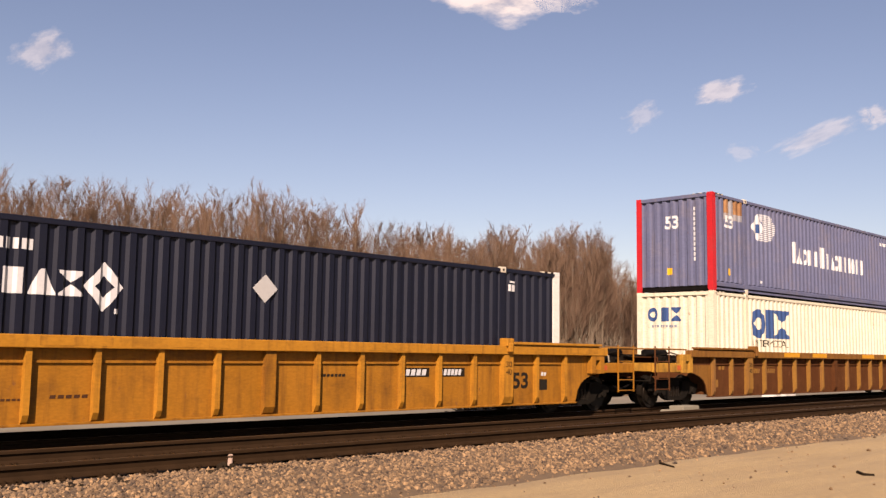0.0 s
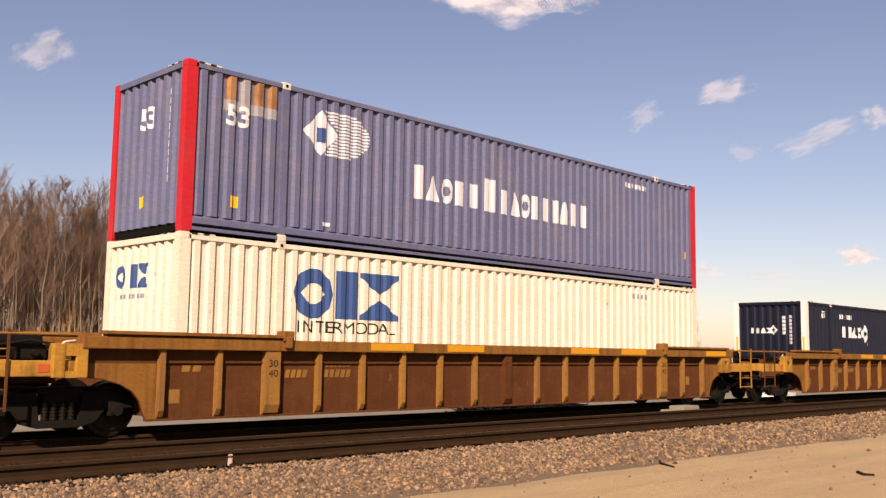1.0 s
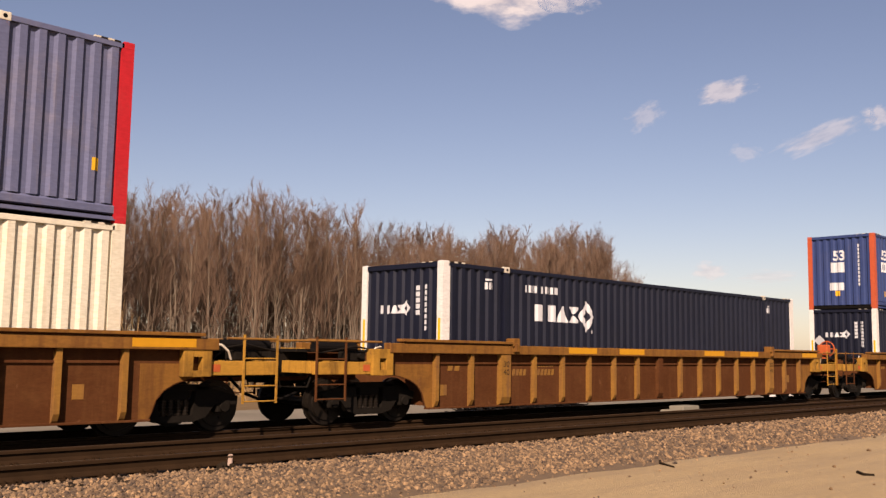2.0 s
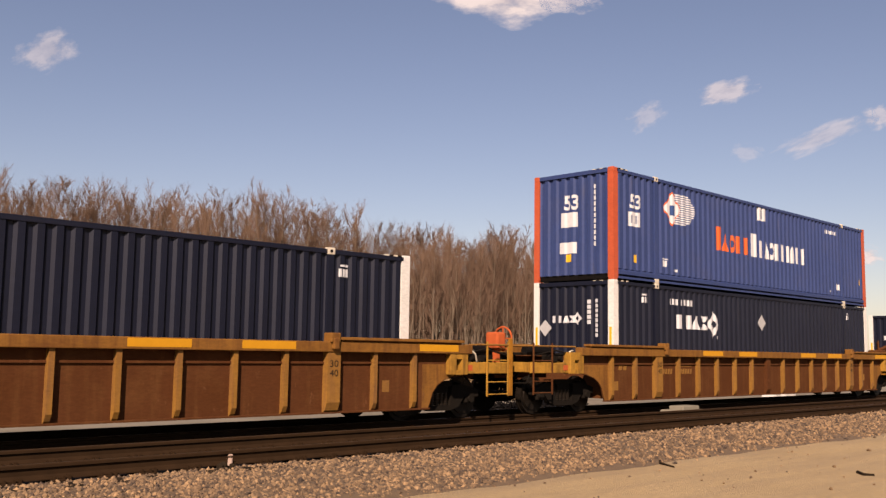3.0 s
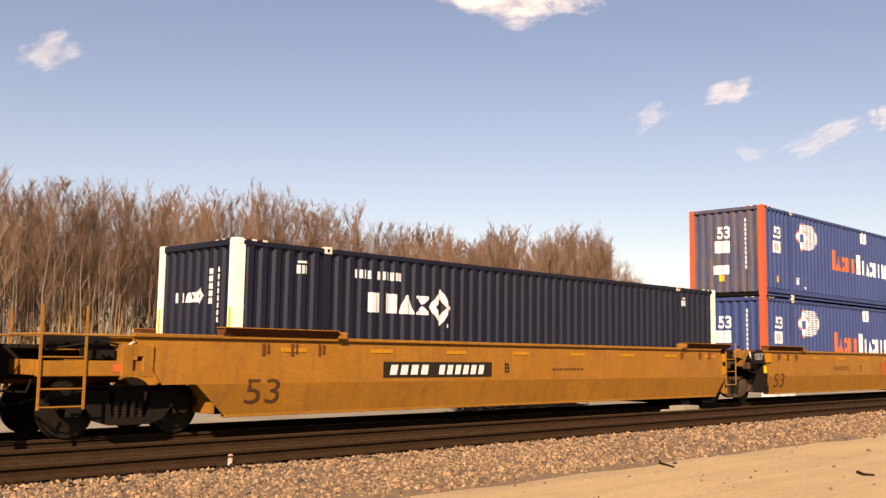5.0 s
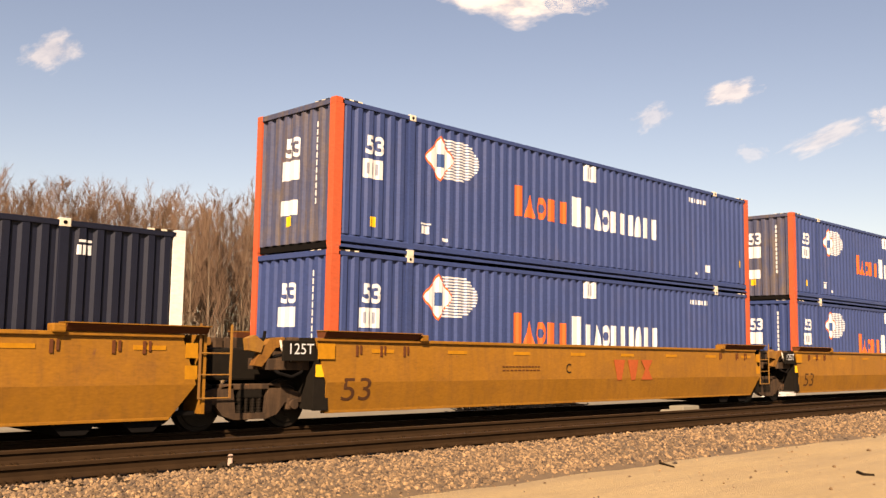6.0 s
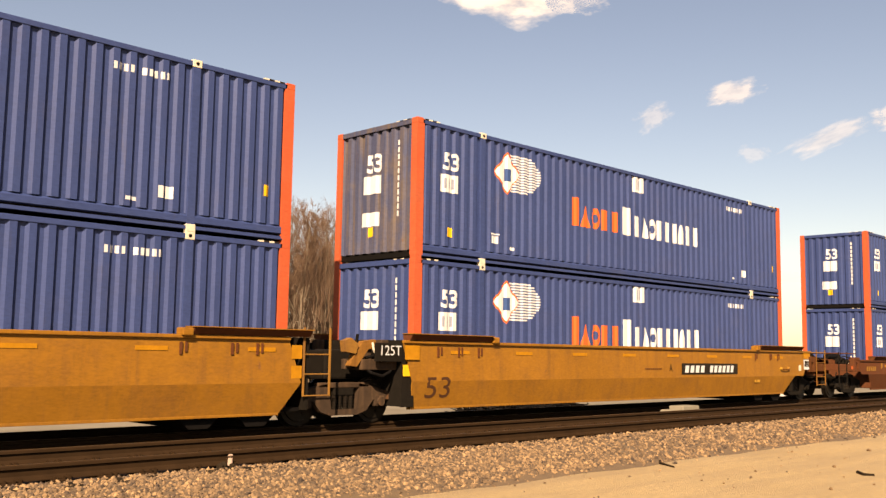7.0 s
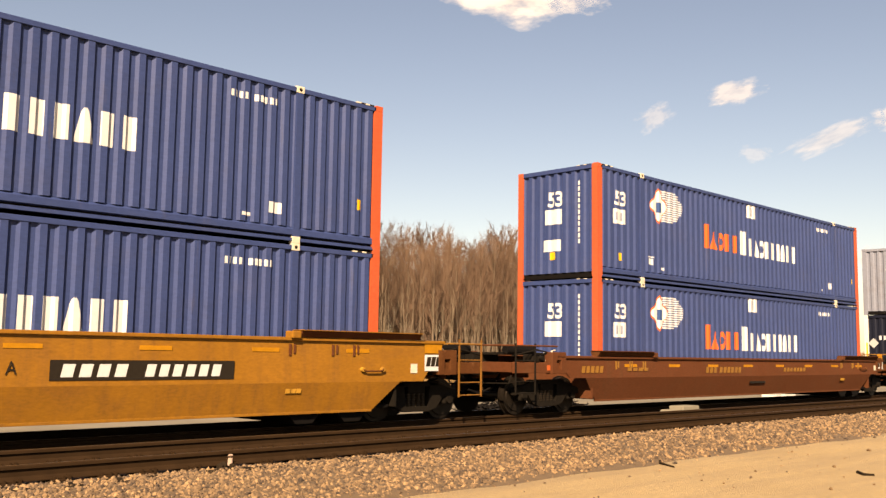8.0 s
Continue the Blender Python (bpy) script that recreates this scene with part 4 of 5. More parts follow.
def stones():
    """Loose ballast on the near shoulder, thinning out over the dirt."""
    rng = np.random.default_rng(5)
    base = np.array([(0, 0, 1), (0.9, 0, 0.4), (0.28, 0.85, 0.4), (-0.72, 0.53, 0.4), (-0.72, -0.53, 0.4), (0.28, -0.85, 0.4),
                     (0.72, 0.53, -0.45), (-0.28, 0.85, -0.45), (-0.9, 0, -0.45), (-0.28, -0.85, -0.45), (0.72, -0.53, -0.45)], float)
    tri = [(0, 1, 2), (0, 2, 3), (0, 3, 4), (0, 4, 5), (0, 5, 1), (1, 6, 2), (2, 7, 3), (3, 8, 4), (4, 9, 5), (5, 10, 1), (2, 6, 7), (3, 7, 8), (4, 8, 9), (5, 9, 10), (1, 10, 6)]
    verts, faces = [], []

    def drop(x, y, r):
        k = len(verts)
        a = rng.uniform(0, 2 * math.pi)
        ca, sa = math.cos(a), math.sin(a)
        sc = rng.uniform(0.6, 1.15, 3) * r
        p = base * (1 + rng.uniform(-0.28, 0.28, (11, 1))) * sc
        z = bed_height(y) + r * rng.uniform(0.05, 0.45)
        for q in p:
            verts.append((x + q[0] * ca - q[1] * sa, y + q[0] * sa + q[1] * ca, z + q[2]))
        faces.extend([(k + a_, k + b_, k + c_) for a_, b_, c_ in tri])
    for x0, x1, per, r0, r1 in ((2.0, 13.0, 760, 0.014, 0.037), (13.0, 26.0, 300, 0.019, 0.046), (26.0, 48.0, 110, 0.03, 0.065)):
        for _ in range(int((x1 - x0) * 2.1 * per)):
            x = rng.uniform(x0, x1)
            edge = -5.30 + 0.24 * noise.noise((x * 0.6, 2.0, 0)) + 0.16 * noise.noise((x * 2.3, 5.0, 0))
            y = rng.uniform(-5.6, -3.50)
            if y < edge and rng.uniform() > 0.22 * math.exp((y - edge) * 8):
                continue
            drop(x, y, rng.uniform(r0, r1))
    for _ in range(1500):
        drop(rng.uniform(2, 40), rng.uniform(-1.4, -0.9), rng.uniform(0.02, 0.045))
    for _ in range(190):
        x, y = rng.uniform(2, 34), -5.4 - 2.8 * rng.random() ** 1.7
        drop(x, y, rng.uniform(0.009, 0.024))
    me = bpy.data.meshes.new("ballast_stones")
    me.from_pydata(verts, [], faces)
    me.materials.append(M_STONE)
    tagged(new("ballast_stones", me), "loose brown and grey ballast stones on the shoulder", "gravel", kind="stuff")


stones()


def railway(yc, label, ties_to, z=0.0):
    line = tagged(new("railway_track"), label, "railway track", kind="structure")
    line.location = (0, 0, z)
    for s in (-1, 1):
        y = yc + s * 0.755
        w = [(-0.075, -0.172), (0.075, -0.172), (0.075, -0.160), (0.02, -0.142), (0.009, -0.12), (0.009, -0.052), (0.036, -0.040), (0.036, -0.010), (0.026, 0.0), (-0.026, 0.0), (-0.036, -0.010), (-0.036, -0.040), (-0.009, -0.052), (-0.009, -0.12), (-0.02, -0.142), (-0.075, -0.160)]
        part("rail", prism(bmesh.new(), [(y + p, q) for p, q in w], "x", -60, 420), M_RAIL, line, "brown rusted rail")
        part("running_surface", box(-60, 420, y - 0.024, y + 0.024, 0.0005, 0.003), M_RAILHEAD, line)
    tie = None
    plate = None
    n = int((ties_to + 3) / 0.54)
    rng = random.Random(8)
    for i in range(n):
        x = -3 + 0.54 * i + rng.uniform(-0.03, 0.03)
        m = pose(x, yc + rng.uniform(-0.05, 0.05), -0.30, 0, 0, rng.uniform(-1.2, 1.2))
        if tie is None:
            tie = part("tie", box(-0.115, 0.115, -1.30, 1.30, -0.075, 0.11, 0.012), M_TIE, line)
            tie.matrix_local = m
        else:
            again(tie, line, m)
        for s in (-1, 1):
            pm = pose(x, yc + s * 0.755, -0.188)
            if plate is None:
                bm = box(-0.09, 0.09, -0.17, 0.17, 0, 0.014, 0.004)
                for u in (-0.05, 0.05):
                    for v in (-0.1, 0.1):
                        bx(bm, u - 0.012, u + 0.012, v - 0.014, v + 0.014, 0.01, 0.05)
                bx(bm, 0.11, 0.135, -0.095, 0.095, 0.0, 0.05)
                plate = part("tie_plate", bm, M_RAIL, line)
                plate.matrix_local = pm
            else:
                again(plate, line, pm)
    return line


YC = 1.2955
# dark sheet over the bed: the train's underside shade, put into its colour
bed_shade = part("oiled_ballast", box(-60, 420, -0.35, 3.0, -0.36, -0.330), plain("oil_blackened_stone", (0.022, 0.017, 0.012), 0.9, 0.0, 0.5, 12))
tagged(bed_shade, "ballast between the rails, coloured dark for the shade under the train", "ballast", kind="structure")
railway(-2.60, "empty near track with rusty rails on wooden ties", 78)
railway(YC, "track under the train with wooden ties", 60, RAIL_Z)

# a pale concrete box between the tracks
hut = tagged(new("trackside_box"), "pale concrete cable box between the tracks", "cable box")
part("body", box(21.0, 21.75, -1.35, -0.95, -0.22, 0.045, 0.02), M_CONCRETE, hut)
part("slab", box(20.75, 21.98, -1.45, -0.85, -0.25, -0.05, 0.02), M_CONCRETE, hut)

# a rail joint on the near rail with a pale painted peg and a board
joint = tagged(new("rail_marker"), "pale painted peg on a board at the rail foot", "track marker")
bm = bmesh.new()
tube(bm, (6.74, -3.46, -0.19), (6.74, -3.46, -0.085), 0.036, 0.028, 8)
tube(bm, (6.715, -3.46, -0.05), (6.765, -3.46, -0.05), 0.014, 0.014, 6)
part("peg", bm, plain("pinkish_painted_peg", (0.34, 0.24, 0.18), 0.7, 0.0, 0.3, 20), joint)
bm = bmesh.new()
for dx, dy, r in ((-0.14, 0.02, 0.06), (-0.22, -0.03, 0.05), (-0.06, -0.05, 0.04)):
    bmesh.ops.create_icosphere(bm, subdivisions=1, radius=r, matrix=pose(6.74 + dx, -3.55 + dy, -0.165))
part("clod", bm, M_TIE, joint)
part("board", box(6.25, 7.05, -3.80, -3.58, -0.215, -0.185, 0.008), M_TIE, joint)

# a few dead sticks and clods lying on the dirt
M_EARTH = plain("dark_brown_earth", (0.115, 0.070, 0.036), 0.9, 0.0, 0.4, 30)


def dirt_z(x, y):
    return -0.45 + 0.035 * noise.noise((x * 0.5, y * 0.5, 0)) + 0.012 * noise.noise((x * 2.1, y * 2.1, 3))


for bends in ([(14.77, -8.03), (14.56, -8.2), (14.63, -8.33)], [(14.09, -5.03), (13.44, -5.45), (13.27, -5.8)]):
    fallen = tagged(new("stick"), "short dead stick lying on pale dry dirt", "stick")
    bm = bmesh.new()
    for i in (0, 1):
        (xa, ya), (xb, yb) = bends[i], bends[i + 1]
        tube(bm, (xa, ya, dirt_z(xa, ya) + 0.016), (xb, yb, dirt_z(xb, yb) + 0.016), 0.026 - 0.006 * i, 0.020 - 0.006 * i, 7)
    part("twig", bm, M_TIE, fallen)
for i, (xa, ya, ra) in enumerate([(17.1, -5.92, 0.05), (15.38, -7.42, 0.045), (12.72, -8.5, 0.042), (18.56, -6.74, 0.06), (13.65, -8.7, 0.03), (12.14, -6.92, 0.028), (12.07, -7.3, 0.025), (13.9, -6.83, 0.035)]):
    bm = bmesh.new()
    bmesh.ops.create_icosphere(bm, subdivisions=2, radius=0.62 * ra, matrix=pose(xa, ya, dirt_z(xa, ya) + 0.1 * ra))
    for v in bm.verts:
        v.co += 0.5 * ra * noise.noise_vector(v.co * 14)
    tagged(part("clod", bm, M_EARTH), "dark clod of earth on pale dirt", "clod", "clods on the dirt")

# a pale gravel road beyond the line, with a dark heap of brush beside it
tagged(part("gravel_road", box(-400, 600, 13.0, 27.0, -1.80, -1.735), plain("pale_gravel", (0.155, 0.132, 0.097), 0.95, 0.0, 0.45, 0.35)), "pale gravel service road beyond the line", "road", kind="structure")

for x0, x1 in ((60.9, 61.7), (62.3, 63.9)):
    crate = tagged(new("utility_box"), "small white utility box beside the service road", "utility box", "white boxes by the road")
    part("body", box(x0, x1, 15.6, 16.6, -1.76, -1.16, 0.03), M_WHITE, crate)
    part("lid", box(x0 - 0.03, x1 + 0.03, 15.57, 16.63, -1.16, -1.10, 0.02), M_WHITE, crate)

tagged(part("verge", box(-400, 600, 27.0, 39.0, -1.80, -1.730), plain("dry_grass_verge", (0.125, 0.082, 0.042), 0.95, 0.0, 0.45, 1.2)), "tan dry grass verge before the wood", "verge", kind="structure")
tagged(part("forest_floor", box(-100, 260, 39.0, 330.0, -1.80, -1.735), plain("leaf_litter", (0.085, 0.055, 0.030), 0.95, 0.0, 0.45, 0.8)), "brown leaf litter under the trees", "forest floor", kind="structure")

# ---- woods ----
M_BARK = plain("grey_brown_bark", (0.128, 0.096, 0.065), 0.9, 0.0, 0.35, 3)
M_TWIG = plain("reddish_brown_twigs", (0.118, 0.073, 0.047), 0.9, 0.0, 0.35, 0.6)
M_BRUSH = plain("dry_brush", (0.20, 0.122, 0.053), 0.95, 0.0, 0.4, 0.5)


def stick(verts, faces, p, q, r0, r1, n=3):
    d = (q - p)
    a = d.orthogonal().normalized()
    b = d.normalized().cross(a)
    k = len(verts)
    for c, r in ((p, r0), (q, r1)):
        for i in range(n):
            t = 2 * math.pi * i / n
            verts.append(tuple(c + (a * math.cos(t) + b * math.sin(t)) * r))
    for i in range(n):
        j = (i + 1) % n
        faces.append((k + i, k + j, k + n + j, k + n + i))


def twig(verts, faces, p, q, r):
    """A tapered twig that ends in a point."""
    a = (q - p).orthogonal().normalized() * r
    b = (q - p).normalized().cross(a)
    k = len(verts)
    verts.extend((tuple(p + a), tuple(p - a * 0.5 + b * 0.87), tuple(p - a * 0.5 - b * 0.87), tuple(q)))
    faces.extend(((k, k + 1, k + 3), (k + 1, k + 2, k + 3), (k + 2, k, k + 3)))


def to_mesh(name, verts, faces, mat):
    me = bpy.data.meshes.new(name)
    me.from_pydata(verts, [], faces)
    me.materials.append(mat)
    return me


def bare_tree(seed, height):
    """A leafless tree: a tapered, slightly crooked trunk, rising limbs, branches and twigs."""
    rng = random.Random(seed)
    tv, tf, cv, cf = [], [], [], []
    pts = [Vector((0, 0, -0.3))]
    lean = Vector((rng.uniform(-0.06, 0.06), rng.uniform(-0.06, 0.06), 0))
    seg = 9
    for i in range(seg):
        pts.append(pts[-1] + Vector((lean.x + rng.uniform(-0.08, 0.08), lean.y + rng.uniform(-0.08, 0.08), 1)) * (height / seg))
    r = height * 0.0095
    for i in range(seg):
        stick(tv, tf, pts[i], pts[i + 1], r * (1 - i / (seg + 0.6)) + 0.012, r * (1 - (i + 1) / (seg + 0.6)) + 0.012, 6)

    def veer(d, k, up):
        return (d + Vector((rng.uniform(-k, k), rng.uniform(-k, k), rng.uniform(0.0, up)))).normalized()

    for k in range(17):
        h = 0.26 + 0.72 * k / 16
        i = min(seg - 1, int(h * seg))
        p = pts[i].lerp(pts[i + 1], h * seg - i)
        a = k * 2.4 + rng.uniform(-0.4, 0.4)
        d = Vector((math.cos(a), math.sin(a), 1.3 + 1.0 * h)).normalized()
        length = height * (0.32 * (1 - h) + 0.11) * rng.uniform(0.7, 1.25)
        rad = r * (0.36 * (1 - h) + 0.09)
        for j in range(3):                       # a limb in three bends
            d = veer(d, 0.22, 0.28)
            q = p + d * (length / 3)
            stick(cv, cf, p, q, rad * (1 - 0.28 * j), rad * (0.72 - 0.28 * j), 3)
            for _ in range(3):                   # branches off each bend
                d1 = veer((d * 0.8 + Vector((rng.uniform(-1, 1), rng.uniform(-1, 1), rng.uniform(0.1, 0.9))).normalized() * 0.7), 0.1, 0.3)
                p1 = p.lerp(q, rng.uniform(0.2, 1))
                l1 = length * rng.uniform(0.28, 0.62)
                q1 = p1 + d1 * l1
                twig(cv, cf, p1, q1, max(0.013, rad * 0.42))
                for _ in range(10):              # twigs in a brush along the branch
                    d2 = veer((d1 * 0.9 + Vector((rng.uniform(-1, 1), rng.uniform(-1, 1), rng.uniform(-0.3, 0.8))).normalized() * 0.8), 0.1, 0.15)
                    p2 = p1.lerp(q1, rng.uniform(0.15, 0.95))
                    twig(cv, cf, p2, p2 + d2 * l1 * rng.uniform(0.3, 0.75), 0.0115)
            p = q
    return to_mesh("trunk", tv, tf, M_BARK), to_mesh("crown", cv, cf, M_TWIG)


def woods():
    kinds = [bare_tree(100 + i, 12.6) for i in range(14)]
    rng = random.Random(21)
    for row, (y, step) in enumerate(((46.5, 1.5), (49, 1.6), (52, 1.7), (55.5, 1.9), (60, 2.3), (66, 2.8))):
        x = 4.0 + row
        while x < 140:
            yy = y + rng.uniform(-1.4, 1.4)
            d = yy + 13.9
            az = math.degrees(math.atan2(x, d))
            fall = float(np.interp(az, (54.0, 56.5, 59.4, 60.2), (1.0, 0.66, 0.56, 0.0)))
            low = 0.86 + 0.22 * noise.noise((x * 0.09, 1.5, 0)) + rng.uniform(-0.07, 0.07)
            s = (d / 64) ** 0.35 * low * fall * 1.20 * float(np.interp(az, (25, 36, 44, 54), (1.02, 1.03, 1.11, 1.11)))
            if fall > 0.3:
                trunk_me, crown_me = kinds[rng.randrange(len(kinds))]
                t = tagged(new("bare_tree"), "leafless grey-brown tree in a dense wood", "tree", "trees of the wood")
                t.matrix_basis = pose(x, yy, -1.8, 0, 0, rng.uniform(0, 360)) @ Matrix.Diagonal((s * rng.uniform(0.75, 1.15), s * rng.uniform(0.75, 1.15), s, 1))
                for nm, me in (("trunk", trunk_me), ("crown", crown_me)):
                    new(nm, me).parent = t
            x += step * rng.uniform(0.6, 1.4)
    # brush at the foot of the trees
    vs, fs = [], []
    for _ in range(7500):
        x, y = rng.uniform(6, 104), 62 - 30 * rng.random() ** 1.6
        clump = 0.7 + 0.9 * noise.noise((x * 0.13, y * 0.1, 7.0))
        h = rng.uniform(0.8, 4.4) * (1.0 if x < 92 else 0.7) * max(0.25, clump) * (1.0 if y > 42 else 0.4)
        p = Vector((x, y, -1.9))
        q = p + Vector((rng.uniform(-0.4, 0.4), rng.uniform(-0.4, 0.4), h * 0.6))
        stick(vs, fs, p, q, 0.035, 0.022)
        for _ in range(3):
            stick(vs, fs, q, q + Vector((rng.uniform(-0.5, 0.5), rng.uniform(-0.5, 0.5), h * rng.uniform(0.3, 0.6))), 0.022, 0.008)
    tagged(new("undergrowth", to_mesh("undergrowth", vs, fs, M_BRUSH)), "dry brown undergrowth at the edge of the wood", "brush", kind="stuff")
    # slender saplings between the trees
    vs, fs = [], []
    for _ in range(2600):
        x, y = rng.uniform(6, 108), rng.uniform(44, 70)
        if math.degrees(math.atan2(x, y + 13.9)) > 58:
            continue
        h = rng.uniform(3.5, 9.5) * (1.0 if math.degrees(math.atan2(x, y + 13.9)) < 55 else 0.6)
        p = Vector((x, y, -1.8))
        bend = Vector((rng.uniform(-0.5, 0.5), rng.uniform(-0.5, 0.5), 0))
        q = p + Vector((0, 0, h * 0.5)) + bend * 0.5
        t = p + Vector((0, 0, h)) + bend
        r = rng.uniform(0.03, 0.065)
        stick(vs, fs, p, q, r, r * 0.75)
        stick(vs, fs, q, t, r * 0.75, 0.012)
        for _ in range(6):
            b = q.lerp(t, rng.random()) if rng.random() < 0.75 else p.lerp(q, rng.uniform(0.5, 1))
            stick(vs, fs, b, b + Vector((rng.uniform(-0.7, 0.7), rng.uniform(-0.7, 0.7), rng.uniform(0.6, 1.6))), 0.022, 0.008)
    tagged(new("saplings", to_mesh("saplings", vs, fs, M_BARK)), "thin bare saplings between the trees", "saplings", kind="stuff")
    # dark heap of cut brush beside the service road
    vs, fs = [], []
    for _ in range(2600):
        p = Vector((rng.uniform(30.5, 37.5), rng.uniform(13.5, 16), -1.8 + 0.75 * rng.random() ** 1.5))
        stick(vs, fs, p, p + Vector((rng.uniform(-0.8, 0.8), rng.uniform(-0.6, 0.6), rng.uniform(-0.15, 0.3))), 0.04, 0.02)
    tagged(new("brush_heap", to_mesh("brush_heap", vs, fs, M_DARK)), "dark heap of cut brush", "brush", kind="stuff")
    # distant wood far down the line
    vs, fs = [], []
    for _ in range(5000):
        x = rng.uniform(150, 900)
        y = rng.uniform(170, 210) + x * 0.1
        h = rng.uniform(3, 8)
        p = Vector((x, y, -1.8))
        stick(vs, fs, p, p + Vector((rng.uniform(-1, 1), rng.uniform(-1, 1), h)), 0.35, 0.08)
    tagged(new("distant_woods", to_mesh("distant_woods", vs, fs, M_TWIG)), "low distant line of bare trees", "woods", kind="stuff")


woods()


# ---- clouds ----
def cloud_material():
    m = bpy.data.materials.new("cloud_vapour")
    m.use_nodes = True
    nt = m.node_tree
    nt.nodes.remove(nt.nodes["Principled BSDF"])
    out = nt.nodes["Material Output"]
    co = nt.nodes.new("ShaderNodeTexCoord")
    info = nt.nodes.new("ShaderNodeObjectInfo")
    n = nt.nodes.new("ShaderNodeTexNoise")
    n.noise_dimensions = "4D"
    n.inputs["Scale"].default_value, n.inputs["Detail"].default_value, n.inputs["Roughness"].default_value = 2.1, 5, 0.55
    mul = nt.nodes.new("ShaderNodeMath")
    mul.operation, mul.inputs[1].default_value = "MULTIPLY", 50
    nt.links.new(info.outputs["Random"], mul.inputs[0])
    nt.links.new(mul.outputs[0], n.inputs["W"])
    nt.links.new(co.outputs["Object"], n.inputs["Vector"])
    ln = nt.nodes.new("ShaderNodeVectorMath")
    ln.operation = "LENGTH"
    nt.links.new(co.outputs["Object"], ln.inputs[0])
    sub = nt.nodes.new("ShaderNodeMath")
    sub.operation = "SUBTRACT"
    nt.links.new(n.outputs["Fac"], sub.inputs[0])
    m2 = nt.nodes.new("ShaderNodeMath")
    m2.operation, m2.inputs[1].default_value = "MULTIPLY", 0.62
    nt.links.new(ln.outputs["Value"], m2.inputs[0])
    nt.links.new(m2.outputs[0], sub.inputs[1])
    alpha = ramp(nt, sub.outputs[0], [(0.0, (0, 0, 0)), (0.10, (0.30, 0.30, 0.30)), (0.27, (1, 1, 1))])
    em = nt.nodes.new("ShaderNodeEmission")
    nt.links.new(ramp(nt, n.outputs["Fac"], [(0.3, (0.64, 0.64, 0.66)), (0.58, (1.0, 0.97, 0.91))]), em.inputs["Color"])
    em.inputs["Strength"].default_value = 0.45
    tr = nt.nodes.new("ShaderNodeBsdfTransparent")
    ms = nt.nodes.new("ShaderNodeMixShader")
    thin = nt.nodes.new("ShaderNodeMath")
    thin.operation = "MULTIPLY"
    nt.links.new(alpha, thin.inputs[0])
    nt.links.new(info.outputs["Alpha"], thin.inputs[1])
    for a, b in ((thin.outputs[0], ms.inputs[0]), (tr.outputs[0], ms.inputs[1]), (em.outputs[0], ms.inputs[2]), (ms.outputs[0], out.inputs["Surface"])):
        nt.links.new(a, b)
    return m


M_CLOUD = cloud_material()
RIGHT = STAND.to_3x3() @ Vector((1, 0, 0))
UP = STAND.to_3x3() @ Vector((0, 1, 0))
AHEAD = STAND.to_3x3() @ Vector((0, 0, -1))
FAR, FOCAL = 3000.0, 0.5 / math.tan(radians(49.84) / 2)
CLOUDS = []


def cloud(u, v, w, h, turn=0, thick=1.0):
    """A thin bank of cloud; u, v: its bearing right of and above the middle, w, h: its size, as shares of the picture's width."""
    d = FAR / FOCAL
    c = EYE + AHEAD * FAR + RIGHT * (u * d) + UP * (v * d)
    bm = bmesh.new()
    n = 16
    ring = [bm.verts.new((math.cos(2 * math.pi * i / n), math.sin(2 * math.pi * i / n), 0)) for i in range(n)]
    bm.faces.new(ring)
    ob = part("cloud", bm, M_CLOUD)
    m = Matrix.Translation(c) @ STAND.to_3x3().to_4x4() @ pose(0, 0, 0, 0, 0, turn)
    ob.matrix_basis = m
    ob.scale = (w * d / 2, h * d / 2, 1)
    tagged(ob, "small white fair-weather cloud", "cloud", "clouds in the sky")
    ob.color = (1, 1, 1, thick)
    CLOUDS.append((ob, m))


cloud(0.066, 0.290, 0.205, 0.088)
cloud(0.142, 0.281, 0.080, 0.036, 0, 0.5)
cloud(-0.452, 0.224, 0.098, 0.054, 20, 0.42)
cloud(0.224, 0.150, 0.060, 0.034, 30, 0.30)
cloud(0.313, 0.177, 0.088, 0.036, 14, 0.55)
cloud(0.424, 0.128, 0.140, 0.034, 22, 0.40)
cloud(0.487, 0.150, 0.060, 0.032, 15, 0.45)
cloud(0.337, 0.109, 0.044, 0.026, 0, 0.22)
cloud(0.466, -0.008, 0.060, 0.032, 0, 0.9)
cloud(0.297, -0.025, 0.055, 0.028, 0, 0.45)
cloud(0.363, -0.031, 0.10, 0.020, 0, 0.3)

# ---- the train ----
SPEED = 17.102
LOW, HIGH = 0.28, 3.176
TRAIN = []


def couple(ob, x, z=0.0):
    TRAIN.append((ob, x, z))
    ob.location = (x, YC, z)
    return ob


# cars
couple(ribbed_car(M_YELLOW, M_CHORD, M_CHORD, M_YELLOW, "yellow well car with outside ribs and road dirt", None, marks_yellow), 1.65)
couple(ribbed_car(M_RUST, M_WORN, M_OCHRE, M_ENDS, "rusty brown well car with worn yellow ribs and top chord", None, marks_brown), 24.96)
couple(ribbed_car(M_RUST, M_WORN, M_OCHRE, M_ENDS, "rusty brown well car, worn yellow ribs, orange hand brake", M_SAFETY, marks_brown), 48.13)
couple(ribbed_car(M_RUST, M_WORN, M_OCHRE, M_ENDS, "rusty brown well car with worn ribs and rusty hand brake", M_RUST, marks_brown), 71.31)
fourth = TRAIN[-1][0]
bm = bmesh.new()
bx(bm, 17.75, 18.25, -1.2, -0.7, 1.30, 1.62, 0.05)
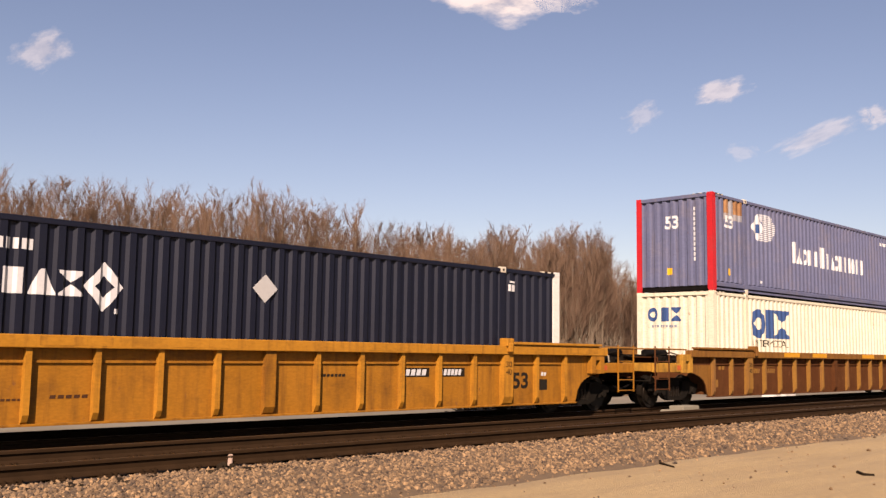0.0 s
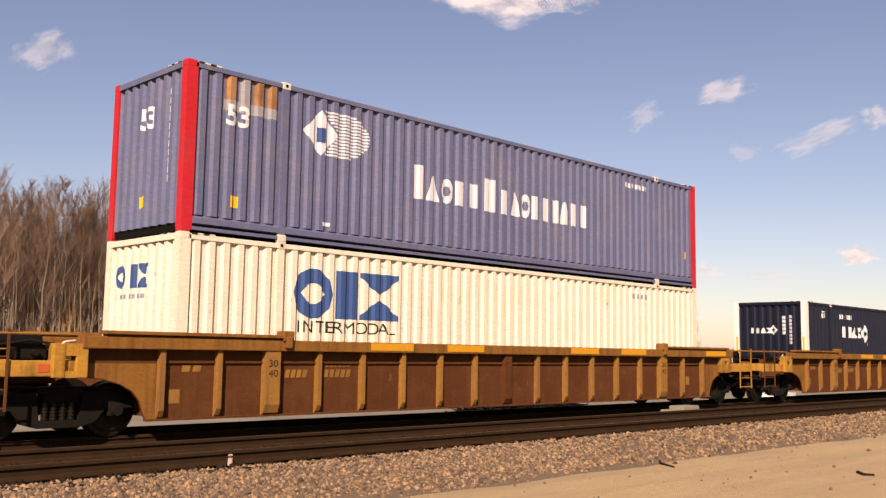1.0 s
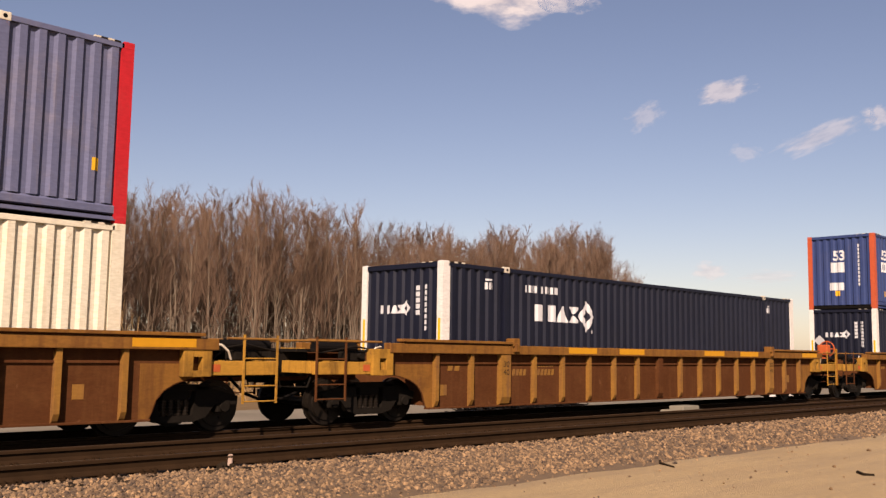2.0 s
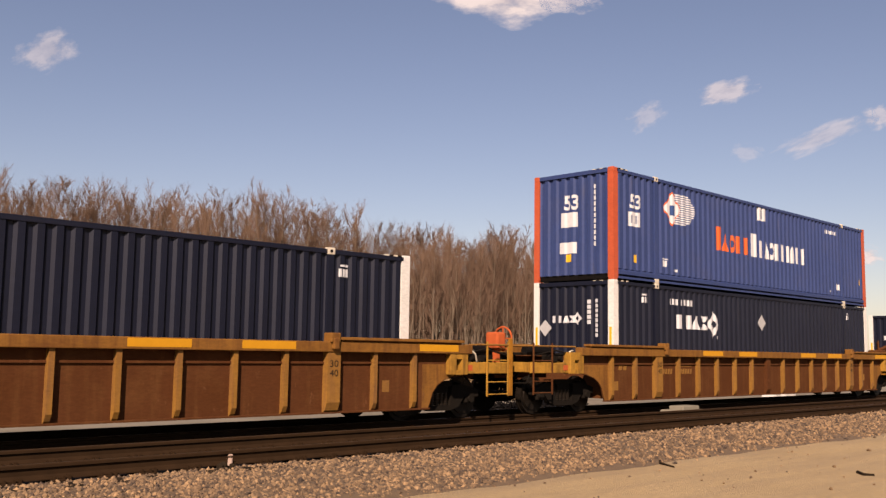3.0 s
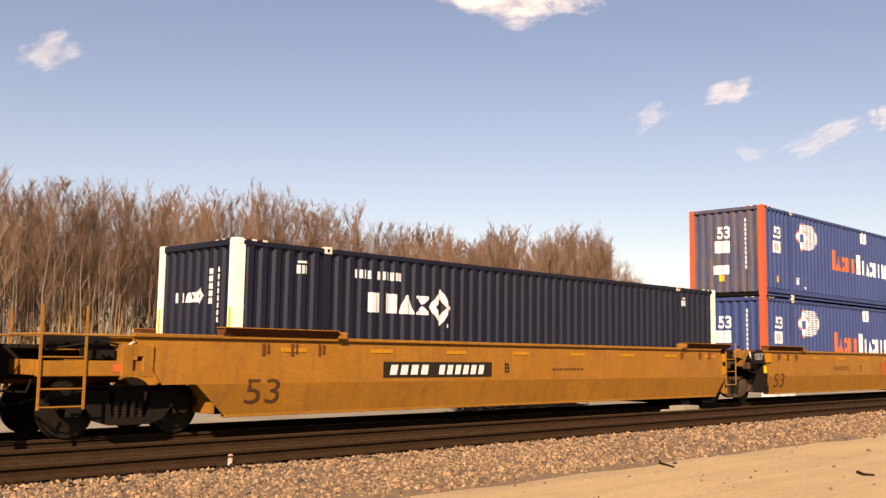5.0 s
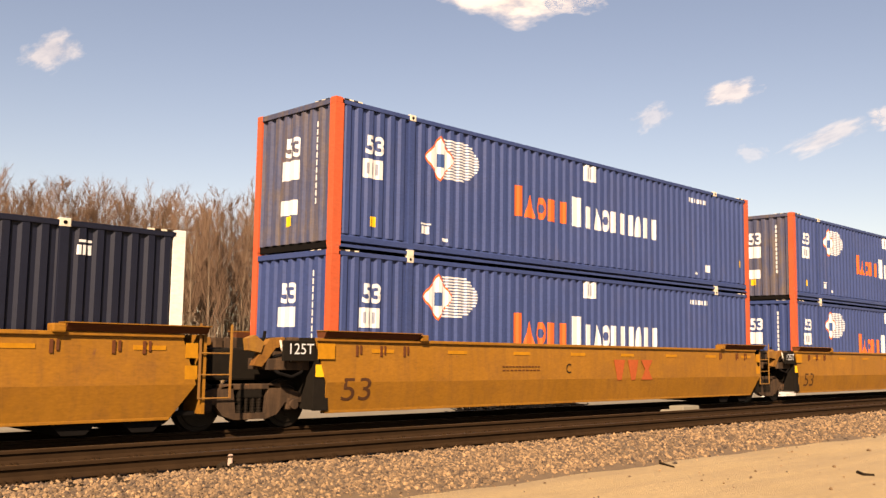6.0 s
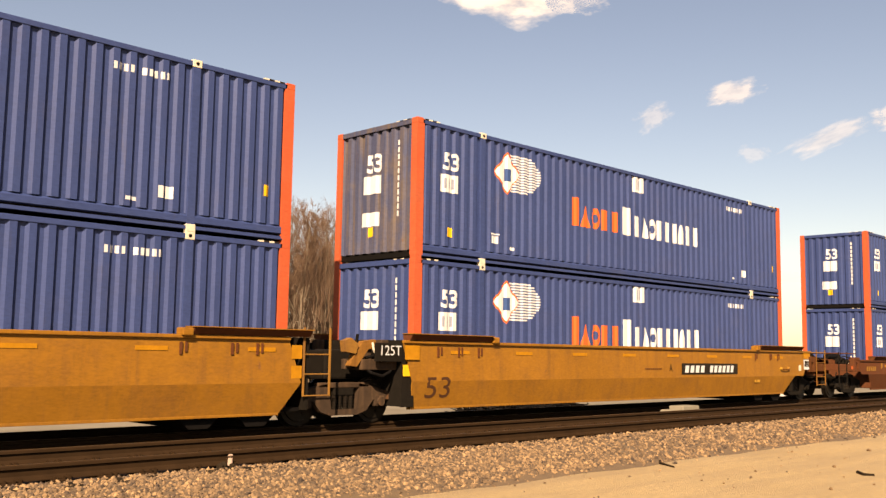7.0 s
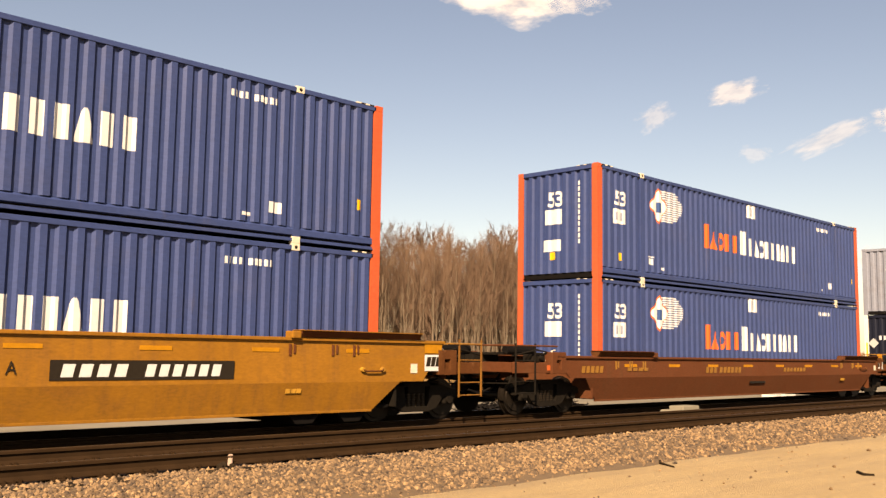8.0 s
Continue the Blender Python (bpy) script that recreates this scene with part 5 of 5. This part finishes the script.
tube(bm, (17.9, -1.0, 1.6), (18.7, -1.1, 1.78), 0.07, 0.06, 10)
tube(bm, (18.7, -1.1, 1.78), (18.95, -1.2, 1.2), 0.05, 0.05, 10)
tube(bm, (17.85, -1.05, 1.6), (17.85, -1.05, 1.98), 0.035, 0.03, 8)
tube(bm, (18.05, -0.95, 1.6), (18.0, -0.95, 1.92), 0.03, 0.03, 8)
part("brake_gear", bm, M_RUST, fourth, "rusty brake rigging and pipes")
couple(smooth_unit(M_GOLD, M_GOLD, "golden yellow smooth-sided articulated well car unit", 1.50, False, True, marks_plate(3.25)), 94.42)
couple(smooth_unit(M_GOLD, M_GOLD, "golden yellow smooth-sided well car unit with faded red marks", 1.50, False, False, marks_trade), 113.60)
couple(smooth_unit(M_GOLD, M_GOLD, "golden yellow smooth-sided end unit with a black number plate", 1.50, True, False, marks_plate(9.76)), 132.83)
oxide = couple(smooth_unit(M_BROWN, M_BROWN, "oxide brown smooth-sided well car with faded stencils", 1.24, True, True, marks_oxide, 0.72, 1.315), 156.14)
couple(copy_thing(oxide, pose(179.4, YC, 0)), 179.4)

# containers
navy = container(M_NAVY, M_WHITE, "dark navy corrugated container with white corner posts")
navy_markings(navy)
couple(navy, 48.13, LOW)
for x in (94.42,):
    couple(copy_thing(navy, pose(x, YC, LOW)), x, LOW)
navy_placard = container(M_NAVY, M_WHITE, "dark navy corrugated container with white posts and a diamond placard")
navy_markings(navy_placard, True)
couple(navy_placard, 1.65, LOW)
for x in (71.31, 179.4):
    couple(copy_thing(navy_placard, pose(x, YC, LOW)), x, LOW)

cream = container(M_CREAM, M_CREAM, "cream white corrugated container with large blue block emblem")
cream_markings(cream)
couple(cream, 24.96, LOW)

faded = container(M_FADED, M_RED, "faded grey-blue corrugated container with red corner posts and rust")
stack_markings(faded, M_PALE, True)
rust_patch(faded)
couple(faded, 24.96, HIGH)

blue = container(M_BLUE, M_ORANGE, "blue corrugated container with orange-red corner posts")
stack_markings(blue, M_LOGO_RED)
couple(blue, 71.31, HIGH)
grimy = container(M_BLUE, M_ORANGE, "blue container with orange-red posts and a grimy brown-streaked end", M_GRIMY)
stack_markings(grimy, M_LOGO_RED)
couple(grimy, 113.60, HIGH)
couple(copy_thing(grimy, pose(132.83, YC, HIGH)), 132.83, HIGH)
for x, z in ((113.60, LOW), (132.83, LOW), (156.14, LOW), (156.14, HIGH)):
    couple(copy_thing(blue, pose(x, YC, z)), x, z)

grey = container(M_GREY, M_GREY, "dark grey corrugated container with white emblem")
stack_markings(grey, M_PALE, True)
couple(grey, 179.4, HIGH)


# ---- what moves ----
def motions():
    for ob, x, z in TRAIN:
        walk(ob, [(t, pose(x - SPEED * t, YC, z)) for t in range(9)])
        for w in ob.children_recursive:
            if w.name.startswith("wheelset"):
                dx = w.location.x
                walk(w, [(i / 30, pose(dx, 0, WHEEL_Z, 0, -math.degrees(SPEED * i / 30 / WHEEL_Z), 0)) for i in range(241)])
    for ob, m in CLOUDS:
        walk(ob, [(t, Matrix.Translation(RIGHT * 5.2 * t - UP * 0.6 * t) @ m) for t in (0.0, 4.0, 8.0)])


motions()
